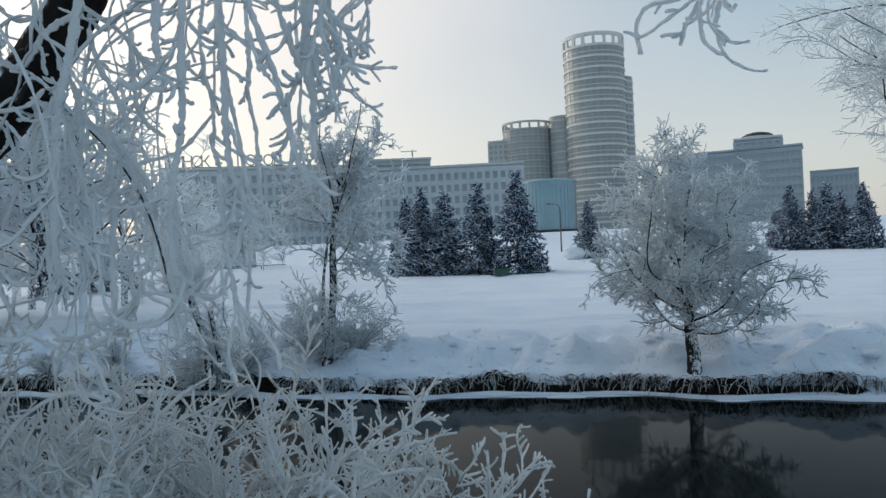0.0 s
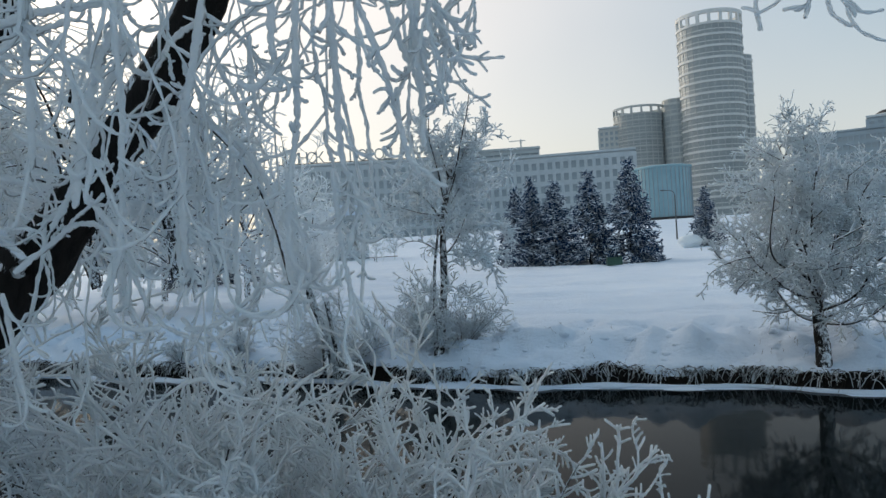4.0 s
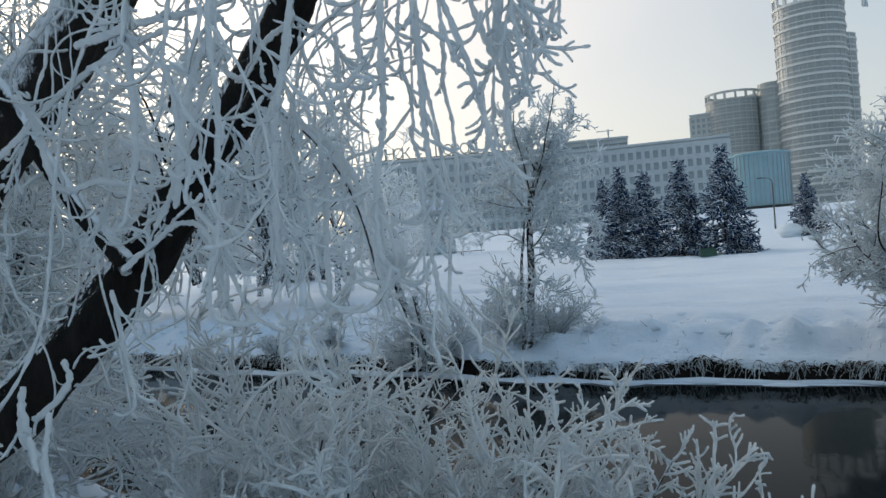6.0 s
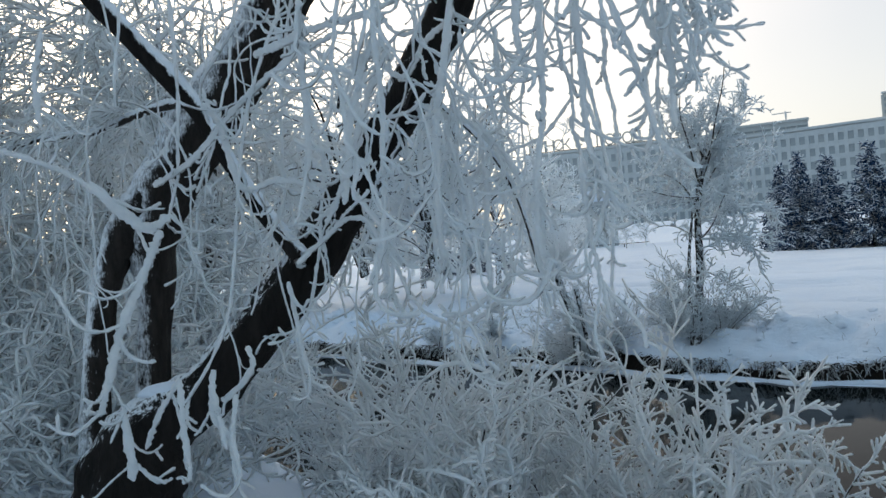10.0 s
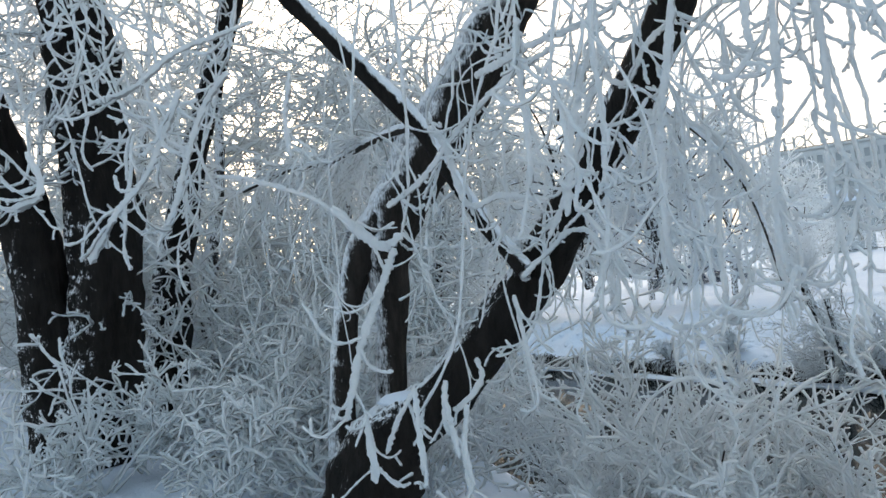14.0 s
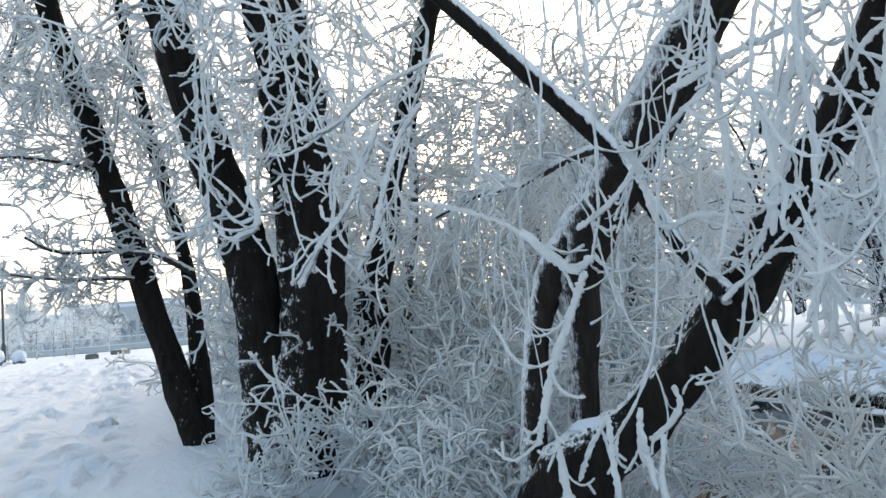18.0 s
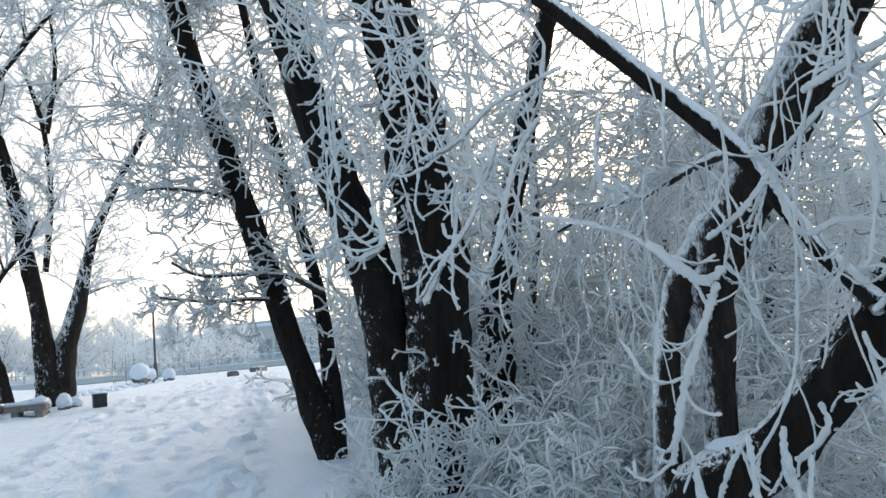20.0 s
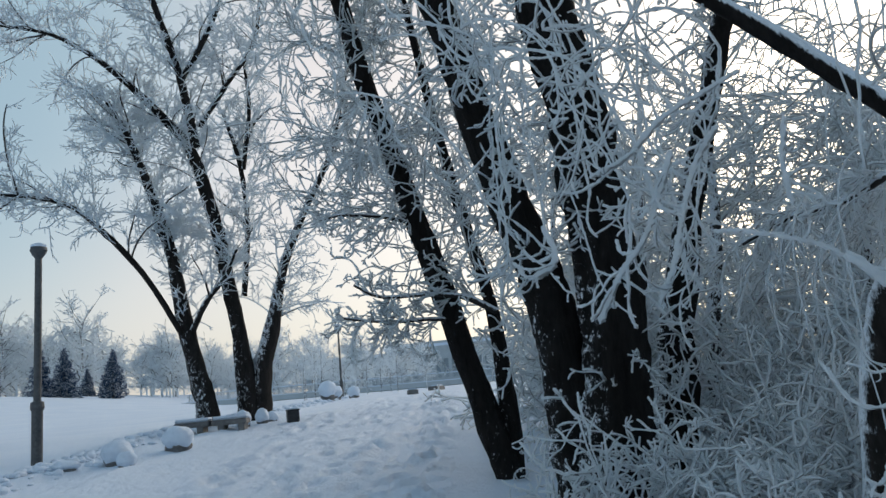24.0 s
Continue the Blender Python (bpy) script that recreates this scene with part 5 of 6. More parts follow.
def build_bare_trees():
    """Frosted trees further off: one built, the rest copies of it, turned and scaled."""
    rng = np.random.default_rng(10)
    kinds = []
    for k in range(3):
        t = thing("frosted_tree", "bare park tree white with hoar frost", "tree", "park trees")
        c = limb("trunk", [(0, 0, -0.3, 0.13), (0.05, 0, 1.2, 0.11), (0.15, 0.1, 2.8, 0.08), (0.1, 0.2, 4.5, 0.06), (0.2, 0.1, 6.2, 0.03)], FROST_FAR if k else TWIG, t, 8, 12, seed=61 + k)
        main = sprout(rng, lines(smooth_line(c, 24)), 18, 2.8, 6, 55, -0.02, 0.14, (0.18, 0.98))
        twigs("branchwork", [(main, taper(rng, main, 0.045, 0.018), 4)], TWIG, t, "frosted branches")
        b = sprout(rng, main, 7, 1.3, 4, 45, 0.05, 0.2, (0.15, 1))
        d = sprout(rng, b, 3.6, 0.6, 3, 48, 0.04, 0.2, (0.1, 1))
        twigs("frosted_crown", [(b, taper(rng, b, 0.042, 0.032), 3), (d, taper(rng, d, 0.036, 0.026), 3)], FROST_FAR, t, "fine frosted crown", True)
        kinds.append(t)
    for k, name in enumerate(("far1", "far2", "far3", "far4")):
        t = thing("park_tree", "dark-stemmed park tree with drooping frosted crown", "tree", "park trees")
        c = limb("trunk", SPINES[name], BARK_FAR, t, 10, 30, seed=64 + k)
        up = c[-1] + np.array([[0, 0, 0.8], [0.2, 0.1, 2.0], [0.1, 0.2, 3.2]])
        line = smooth_line(np.vstack([c, up]), 24)
        main = sprout(rng, lines(line), 20, 3.4, 10, 50, 0.10, 0.08, (0.4, 1.0))
        twigs("branchwork", [(main, taper(rng, main, 0.05, 0.02), 5)], BARK_FAR, t, "dark branches")
        h = sprout(rng, main, 8, 1.5, 7, 40, 0.25, 0.1, (0.1, 1))
        e = sprout(rng, h, 4, 0.5, 4, 40, 0.1, 0.14, (0.1, 1))
        twigs("frosted_crown", [(h, taper(rng, h, 0.024, 0.018, 0.2), 3), (e, taper(rng, e, 0.02, 0.016), 3)], FROST_FAR, t, "drooping frosted crown", True)
    spots = []
    for k in range(36):
        # the park across the river, behind the willow
        az = radians(rng.uniform(13, 66))
        d = rng.uniform(62, 125)
        spots.append((-d * math.sin(az), d * math.cos(az), rng.uniform(0.8, 1.4)))
    for k in range(18):
        # nearer ones on the far bank, whose crowns close the view between the willow's limbs
        az = radians(22 + 40 * (k + rng.uniform(0, 0.8)) / 18)
        d = rng.uniform(34, 58)
        spots.append((-d * math.sin(az), d * math.cos(az), rng.uniform(1.2, 1.9)))
    for az, d in [(13.6, 104), (14.8, 112), (16.0, 106), (17.2, 110), (18.6, 104), (12.2, 112)]:
        spots.append((-d * math.sin(radians(az)), d * math.cos(radians(az)), rng.uniform(0.6, 0.8)))
    for x, y in [(-24, 11), (-28, 13), (-33, 13)]:
        spots.append((x, y, rng.uniform(0.5, 0.8)))
    for k in range(34):
        az = radians(rng.uniform(80, 96))
        d = rng.uniform(100, 190)
        spots.append((-d * math.sin(az), d * math.cos(az), rng.uniform(0.8, 1.3)))
    for k in range(72):
        az = radians(rng.uniform(92, 115))
        d = rng.uniform(135, 215)
        spots.append((-d * math.sin(az), d * math.cos(az), rng.uniform(1.1, 1.6) + (0.7 if az > radians(104) else 0)))
    first = set()
    for n, (x, y, s) in enumerate(spots):
        z = float(land(x, y))
        if far_y(x) > y > near_y(x):
            continue
        k = n % 3
        m = pose(x, y, z, 0, 0, rng.uniform(0, 360)) @ Matrix.Scale(s, 4)
        if k not in first:
            first.add(k)
            kinds[k].matrix_basis = m
        else:
            ob = copy_thing(kinds[k], m)
            ob.matrix_basis = m


def build_spruces():
    rng = np.random.default_rng(12)
    t = thing("spruce", "dark blue-green spruce laden with snow", "tree", "spruces")
    part("trunk", lathe([(0.16, -0.3), (0.15, 1), (0.09, 4), (0.02, 7.6)], 8), BARK_FAR, t)
    n = 210
    u = (np.arange(n) + rng.uniform(0, 1, n)) / n
    z, reach, a = 0.25 + 7.3 * u, 2.45 * (1 - u) ** 0.92 + 0.08, rng.uniform(0, 2 * math.pi, n)
    reach = reach * rng.uniform(0.82, 1.10, n)
    s = np.linspace(0, 1, 9)[None]
    out = reach[:, None] * s
    P = np.stack([np.cos(a)[:, None] * out, np.sin(a)[:, None] * out, z[:, None] + reach[:, None] * (0.12 * s - 0.62 * s ** 1.6 + 0.34 * s ** 3)], -1)
    spray = sprout(rng, P, 9, 0.42, 3, 45, 0.16, 0.10, (0.15, 1.0), by_length=True)
    small = sprout(rng, spray, 1.2, 0.26, 2, 46, 0.08, 0.1, (0.2, 1.0))
    taper_in = np.linspace(1.0, 0.5, 9)[None]
    twigs("foliage", [(P, taper_in * 0.06 * rng.uniform(0.7, 1.2, (n, 1)), 4), (spray, taper(rng, spray, 0.075, 0.045, 0.3), 3), (small, taper(rng, small, 0.055, 0.03, 0.2), 3)], NEEDLE, t, "drooping boughs under snow", True)
    rows = [(-5.3, 60, 1.04), (-2.4, 61, 0.97), (0.1, 62, 0.90), (1.85, 63, 0.96), (3.0, 68, 0.9),
            (-10.5, 84, 0.82), (-24.2, 84, 0.85), (-25.6, 88, 0.8), (-26.5, 83, 0.86), (-27.3, 87, 0.75), (-28.6, 82, 0.82), (-23.3, 90, 0.6),
            (25.5, 66, 0.42), (26.8, 67, 0.36), (28, 66, 0.40), (24.2, 68, 0.35), (22.6, 70, 0.3),
            (103.4, 105, 0.8), (106.4, 100, 0.75), (107.8, 98, 0.7), (105.0, 118, 0.5)]
    for n, (az, d, s) in enumerate(rows):
        x, y = -d * math.sin(radians(az)), d * math.cos(radians(az))
        m = pose(x, y, float(land(x, y)), 0, 0, rng.uniform(0, 360)) @ Matrix.Scale(s, 4)
        if n == 0:
            t.matrix_basis = m
        else:
            copy_thing(t, m).matrix_basis = m


build_willow()
build_poplars()
build_path_trees()
build_bank_trees()
build_shrubs()
build_far_shrubs()
build_weepers()
build_thicket()
build_bare_trees()
build_spruces()


# ---- the town beyond ----
def spot(az, d):
    return -d * math.sin(radians(az)), d * math.cos(radians(az))


def slab(name, label, az0, az1, d0, d1, z0, z1, cols, rows, wall, depth=16, win=(0.58, 0.55), cap=None):
    """A long block between two bearings, with a grid of set-in windows on the side towards the river."""
    (xa, ya), (xb, yb) = spot(az0, d0), spot(az1, d1)
    L = math.hypot(xb - xa, yb - ya)
    t = thing(name, label, "building", "", (xa, ya, z0), math.degrees(math.atan2(yb - ya, xb - xa)))
    h = z1 - z0
    part("wall", box(L, depth, h, 0, (L / 2, depth / 2 + 0.6, h / 2)), wall, t)
    part("roof", box(L + 1, depth + 1, 0.8, 0.1, (L / 2, depth / 2 + 0.4, h + 0.4)), cap or CONCRETE, t, "parapet and flat roof")
    cw, rh = L / cols, (h - 2.4) / rows
    for k in range(rows + 1):
        part("floor_band", box(L, 0.5, rh * (1 - win[1]) * 0.9, 0, (L / 2, 0.35, 1.2 + k * rh)), wall, t)
    for j in range(cols + 1):
        part("pier", box(cw * (1 - win[0]), 0.6, h - 0.6, 0, (j * cw, 0.28, (h - 0.6) / 2)), wall, t)
    bm = box(cw, 0.08, rh, 0)
    me = bpy.data.meshes.new("window_pane")
    bm.to_mesh(me)
    bm.free()
    me.materials.append(GLASS_HAZED)
    for j in range(cols):
        for k in range(rows):
            put("window_pane", me, t).location = ((j + 0.5) * cw, 0.54, 1.2 + (k + 0.5) * rh)
    return t


def drum(t, name, r, h, at, floors, glass, band, mull, mull_mat):
    """A round tower: a glazed core with a pale balcony band at each storey."""
    part(name, lathe([(r * 0.965, 0), (r * 0.965, h)], 48, at), glass, t, "glazed walls")
    step = h / floors
    for k in range(floors + 1):
        w, out = (0.40, r) if k % 2 == 0 else (0.14, r * 0.975)
        part("floor_band", lathe([(r * 0.95, 0), (out, 0), (out, step * w), (r * 0.95, step * w)], 48, (at[0], at[1], at[2] + k * step)), band, t)
    for k in range(mull):
        a = 2 * math.pi * k / mull
        part("pier", box(0.3, 0.28, h, 0, (at[0] + r * 0.965 * math.cos(a), at[1] + r * 0.965 * math.sin(a), at[2] + h / 2), math.degrees(a)), mull_mat, t)


def build_town():
    E = 1.6
    top = lambda el, d: E + d * math.tan(radians(el))
    slab("office_building", "long pale concrete office block with window grid", 20.4, 7.0, 265, 262, 5, top(6.75, 264), 24, 6, CONCRETE)
    slab("office_building", "pale concrete office wing with small square windows", 6.9, -5.9, 266, 262, 5, top(6.45, 264), 22, 6, CONCRETE)
    slab("penthouse", "set-back upper storey with a dark strip window", 6.4, 1.0, 275, 275, top(6.4, 275), top(7.15, 275), 8, 1, CONCRETE, 10, (0.9, 0.5))
    t = slab("hotel_building", "broad grey hotel block with rows of windows", -16.4, -25.1, 350, 345, 6, top(6.25, 348), 26, 9, HAZED_WALL, win=(0.75, 0.5), cap=HAZED_WALL)
    slab("roof_pavilion", "flat-topped pavilion on the hotel roof", -20.9, -23.9, 345, 345, top(6.3, 345), top(7.0, 345), 6, 1, HAZED_WALL, 12)
    slab("distant_block", "grey block behind the spruces", -25.6, -28.4, 420, 420, 6, top(4.4, 420), 10, 5, HAZED_WALL, cap=HAZED_WALL)
    # the round tower with its open crown and lower shafts
    D = 400
    x, y = spot(-11.45, D)
    zt, zb = top(14.05, D), 8
    t = thing("round_tower", "tall round residential tower with pale balcony bands", "tower", "", (x, y, zb))
    drum(t, "shaft", 15.6, zt - zb, (0, 0, 0), 34, TOWER_GLASS, BAND, 30, PANEL)
    h = zt - zb
    part("crown_ring", lathe([(14.4, h + 5.0), (15.6, h + 5.0), (15.6, h + 6.8), (14.4, h + 6.8), (14.4, h + 5.0)], 48, capped=False), BAND, t, "pale ring of the open crown")
    for k in range(18):
        a = 2 * math.pi * k / 18
        part("crown_pier", box(1.1, 1.5, 5.2, 0, (15.0 * math.cos(a), 15.0 * math.sin(a), h + 2.5), math.degrees(a)), BAND, t)
    q = spot(-12.95, D + 14)
    drum(t, "side_shaft", 9.0, top(12.4, D) - zb, (q[0] - x, q[1] - y, 0), 29, TOWER_GLASS, BAND, 12, BAND)
    q = spot(-9.1, D + 6)
    drum(t, "side_shaft", 8.0, top(9.75, D) - zb, (q[0] - x, q[1] - y, 0), 23, TOWER_GLASS, PANEL, 14, PANEL)
    # the stepped block beside it: a flat wing and a rounded one with an open roof
    t = slab("apartment_block", "beige stepped apartment block under the tower", -3.45, -5.6, 405, 402, 8, top(8.25, 400), 6, 17, PANEL)
    x, y = spot(-6.35, 410)
    t = thing("rounded_block", "rounded beige block with an open roof ring", "building", "", (x, y, 8))
    h = top(8.75, 410) - 8
    drum(t, "shaft", 13.2, h, (0, 0, 0), 34, TOWER_GLASS, PANEL, 26, PANEL)
    part("crown_ring", lathe([(12.2, h + 3.4), (13.2, h + 3.4), (13.2, h + 4.4), (12.2, h + 4.4), (12.2, h + 3.4)], 40, capped=False), PANEL, t, "open roof ring")
    for k in range(16):
        a = 2 * math.pi * k / 16
        part("crown_pier", box(0.9, 1.0, 3.6, 0, (12.7 * math.cos(a), 12.7 * math.sin(a), h + 1.7), math.degrees(a)), PANEL, t)
    x, y = spot(-22.4, 352)
    t = thing("roof_dome", "low dark dome on the hotel's roof pavilion", "building", "", (x, y, top(7.05, 352)))
    part("dome", lathe([(6.6, 0), (6.2, 0.8), (4.6, 1.7), (2.4, 2.2), (0.4, 2.4)], 28), IRON, t, smooth=True)
    part("rim", lathe([(7.2, -0.5), (7.2, 0.2), (6.4, 0.3)], 28), CONCRETE, t)
    # the turquoise glass drum
    x, y = spot(-7.75, 212)
    t = thing("glass_pavilion", "round turquoise glass pavilion on a dark base", "building", "", (x, y, 5.5))
    part("glass_wall", lathe([(7.3, 1.2), (7.3, 14.2)], 48), GLASS_BLUE, t, "turquoise glazing")
    part("base", lathe([(7.8, -1), (7.8, 1.4)], 48), IRON, t)
    part("roof", lathe([(7.6, 14.2), (7.6, 14.8), (7.0, 15.0)], 48), GLASS_BLUE, t)
    for k in range(40):
        a = 2 * math.pi * k / 40
        part("mullion", box(0.12, 0.16, 13, 0, (7.36 * math.cos(a), 7.36 * math.sin(a), 7.7), math.degrees(a)), GLASS_HAZED, t)


build_town()


# ---- the river's edges ----
def ribbon(name, label, category, xs, inner, outer, zi, zo, mat, thick=0.0):
    """A strip that follows the bank between two lines."""
    V = []
    for x, a, b, p, q in zip(xs, inner, outer, zi, zo):
        V += [(x, a, p), (x, b, q)]
    V = np.array(V)
    k = np.arange(0, len(V) - 2, 2)
    F = np.stack([k, k + 2, k + 3, k + 1], -1)
    if thick:
        n = len(V)
        W = V - np.array([0, 0, thick])
        G = np.stack([k, k + n, k + 2 + n, k + 2], -1)
        V, F = np.vstack([V, W]), np.vstack([F, G])
    return tagged(put(name, mesh_of(name, V, F, mat, True)), label, category, kind="structure")


def build_banks():
    rng = np.random.default_rng(15)
    xs = np.arange(-40, 40, 0.15)
    fy = far_y(xs)
    wob = np.interp(xs, np.arange(-41, 42, 0.6), rng.uniform(-1, 1, 139))
    wob2 = np.interp(xs, np.arange(-41, 42, 0.2), rng.uniform(-1, 1, 415))
    ribbon("ice_rim", "thin white ice shelf along the far bank", "ice", xs, fy + 0.10 - 0.18 * wob - 0.07 * wob2, fy + 0.55, np.full_like(xs, -1.455), np.full_like(xs, -1.44), SNOW, 0.05)
    ribbon("bank_edge", "dark earth and roots under the snow", "earth", xs, fy + 0.40 + 0.04 * wob2, fy + 0.60 + 0.03 * wob2, np.full_like(xs, -1.46), -1.15 + 0.07 * wob + 0.07 * wob2 - 0.12 * np.clip((-xs - 6) / 6, 0, 1), SOIL)
    # roots and dry grass hanging from under the snow's lip
    s = np.linspace(0, 1, 5)[None]
    x0 = np.repeat(rng.uniform(-22, 24, 380), 20) + rng.normal(0, 0.12, 380 * 20)
    n = len(x0)
    y0 = far_y(x0) + rng.uniform(0.46, 0.62, n)
    z0 = np.interp(x0, xs, -1.14 + 0.07 * wob) + rng.uniform(-0.14, 0.08, n)
    L = rng.uniform(0.08, 0.34, n)
    sx, sy = rng.normal(0, 0.7, (n, 1)), -rng.uniform(0.25, 0.8, (n, 1))
    P = np.stack([x0[:, None] + sx * L[:, None] * s, y0[:, None] + sy * L[:, None] * s ** 0.7 * 0.7, z0[:, None] + L[:, None] * (0.35 * s - 1.25 * s ** 2)], -1)
    pick = rng.uniform(size=n) < 0.62
    tagged(twigs("dry_grass", [(P[pick], taper(rng, P[pick], 0.007, 0.004), 3)], GRASS, None, blunt=True), "dry brown grass hanging over the bank", "grass")
    tagged(twigs("frosted_grass", [(P[~pick], taper(rng, P[~pick], 0.009, 0.006), 3)], FROST_FAR, None, blunt=True), "grass blades white with frost", "grass")
    # crusted snow over tussocks on the slope
    tx = rng.uniform(-24, 20, 700)
    ty = far_y(tx) + rng.uniform(0.6, 3.6, len(tx))
    lumps_mesh("crusted_snow", "rough crust of snow over grass on the far bank", "snow", rng, tx, ty, rng.uniform(0.05, 0.14, len(tx)), 0.7, -0.6)
    # a few dry stalks through the snow above
    x0 = np.repeat(rng.uniform(-24, 22, 44), 8) + rng.normal(0, 0.16, 352)
    y0 = far_y(x0) + rng.uniform(0.4, 2.6, len(x0))
    L = rng.uniform(0.05, 0.16, len(x0))[:, None]
    P = np.stack([x0[:, None] + rng.normal(0, 0.5, (len(x0), 1)) * L * s, y0[:, None] - rng.uniform(-0.3, 0.6, (len(x0), 1)) * L * s, land(x0, y0)[:, None] - 0.02 + L * s], -1)
    tagged(twigs("dry_stalk", [(P, taper(rng, P, 0.004, 0.002), 3)], GRASS, None, blunt=True), "dry stalks poking out of the snow", "grass")


def lumps_mesh(name, label, category, rng, x, y, r, flat, lift):
    """Many small uneven lumps of snow lying on the ground, as one mesh."""
    bm = bmesh.new()
    bmesh.ops.create_icosphere(bm, subdivisions=2, radius=1)
    base = np.array([v.co[:] for v in bm.verts])
    tri = np.array([[v.index for v in f.verts] for f in bm.faces])
    bm.free()
    n, q = len(x), len(base)
    size = (r[:, None, None] * rng.uniform(0.85, 1.15, (n, q, 1)) * rng.uniform(0.7, 1.4, (n, 1, 3)) * np.array([1.2, 1, flat]))
    V = base[None] * size + np.stack([x, y, land(x, y) + r * lift], -1)[:, None]
    F = tri[None] + (np.arange(n) * q)[:, None, None]
    return tagged(put(name, mesh_of(name, V.reshape(-1, 3), F.reshape(-1, 3), SNOW, True)), label, category, kind="stuff")


# ---- things beside the path ----
def at_ground(az, d, sink=0.0):
    x, y = spot(az, d)
    return x, y, float(land(x, y)) - sink


def snow_lump(rng, w, d, h, seed):
    """A stone under a thick cap of snow, as two uneven bodies."""
    out = []
    for body in (0, 1):
        bm = bmesh.new()
        bmesh.ops.create_icosphere(bm, subdivisions=3, radius=1)
        for v in bm.verts:
            q = 1 + 0.16 * noise.noise(v.co * 1.7 + Vector((seed * 3.1, body, 0))) + 0.05 * noise.noise(v.co * 5 + Vector((seed, 0, 0)))
            z = v.co.z
            v.co = v.co * q
            sq = 0.85 if abs(z) < 0.6 else 1
            v.co = Vector((v.co.x * w / 2 * (0.8 + 0.2 * body), v.co.y * d / 2 * (0.8 + 0.2 * body), (v.co.z * 0.5 * sq + 0.42) * h * (0.7 if body == 0 else 0.85) + (0.12 * h if body else -0.08 * h)))
        out.append(bm)
    return out


def build_path_things():
    rng = np.random.default_rng(16)
    p = smooth_line(SPINES["willow_lean"], 60)
    q = p[12]
    t = thing("snow_pile", "heap of snow lodged in the willow's fork", "snow", "", (q[0] - 0.02, q[1], q[2] + q[3] * 0.45), 40)
    for k, (w, d, h, x) in enumerate([(0.34, 0.2, 0.11, 0)]):
        lo, hi = snow_lump(rng, w, d, h, 40 + k)
        lo.free()
        bmesh.ops.translate(hi, verts=hi.verts[:], vec=(x, 0, -0.02 * k))
        part("snow_mound", hi, SNOW, t, smooth=True)
    for k, (az, d, w, h) in enumerate([(99.3, 15.6, 0.72, 0.42), (103.2, 14.6, 0.6, 0.38), (102.6, 14.2, 0.4, 0.25), (106.3, 14.4, 0.45, 0.16), (94.9, 19.0, 0.42, 0.36), (93.6, 19.3, 0.42, 0.34), (88.9, 39, 1.0, 0.8), (88.3, 40, 0.8, 0.6), (87.0, 41, 0.8, 0.6), (92.9, 19.6, 0.3, 0.25)]):
        t = thing("snowy_stone", "boulder under a round cap of snow", "stone", "stones along the path", at_ground(az, d, 0.03), rng.uniform(0, 360))
        a, b = snow_lump(rng, w, w * 0.8, h * 1.35, k)
        stone = part("stone", a, STONE, t, "grey stone", True)
        part("snow_cap", b, SNOW, stone, "rounded snow cap", True)
    # the low concrete bench in front of the forked trees
    x, y, z = at_ground(97.0, 18.6)
    t = thing("bench", "low concrete bench with thick snow on top", "bench", "", (x, y, z), 82)
    for k in range(4):
        part("support", box(0.14, 0.42, 0.26, 0.01, (-0.69 + k * 0.46, 0, 0.05)), STONE, t)
    for k in range(2):
        seat = part("seat", box(0.78, 0.46, 0.12, 0.02, (-0.42 + k * 0.84, 0, 0.21)), STONE, t)
        bm = box(0.8, 0.48, 0.09, 0.04, (-0.42 + k * 0.84, 0, 0.31))
        part("snow_cover", bm, SNOW, seat, "thick snow cover", True)
    t = thing("litter_bin", "dark square litter bin dusted with snow", "litter bin", "", at_ground(91.45, 18.8), 10)
    part("body", box(0.27, 0.27, 0.30, 0.02, (0, 0, 0.14)), IRON, t)
    part("rim", box(0.30, 0.30, 0.04, 0.01, (0, 0, 0.30)), IRON, t)
    part("snow_cover", box(0.26, 0.26, 0.03, 0.012, (0, 0, 0.336)), SNOW, t)
    # lamps
    x, y, z = at_ground(107.95, 15.7)
    h = 4.93 - z
    t = thing("path_lamp", "grey steel lamp post with a small frosted cap", "street lamp", "lamps along the path", (x, y, z))
    part("base_sleeve", lathe([(0.095, -0.1), (0.095, 1.05), (0.09, 1.1), (0.09, 1.15)], 18), METAL, t, "thicker lower sleeve")
    part("collar", lathe([(0.11, 1.0), (0.12, 1.05), (0.11, 1.14), (0.07, 1.16)], 18), METAL, t)
    part("pole", lathe([(0.065, 1.1), (0.06, h - 0.12)], 16), METAL, t)
    head = part("head", lathe([(0.07, h - 0.22), (0.11, h - 0.16), (0.15, h - 0.08), (0.14, h - 0.02), (0.1, h)], 18), METAL, t, "flat lamp head without its globe")
    part("snow_cap", lathe([(0.14, h - 0.025), (0.13, h + 0.03), (0.06, h + 0.06)], 18), SNOW, head)
    x, y, z = at_ground(87.85, 43)
    h = 5.65 - z
    t = thing("path_lamp", "slim lamp post with a round milky globe", "street lamp", "lamps along the path", (x, y, z))
    part("pole", lathe([(0.10, -0.1), (0.10, 0.9), (0.06, 1.0), (0.05, h - 0.2)], 14), METAL, t)
    globe = part("globe", lathe([(0.05, h - 0.22), (0.17, h - 0.14), (0.22, h), (0.17, h + 0.15), (0.06, h + 0.22)], 20), GLOBE, t, "milky glass globe", True)
    part("snow_cap", lathe([(0.19, h + 0.13), (0.15, h + 0.21), (0.05, h + 0.26)], 16), SNOW, globe)
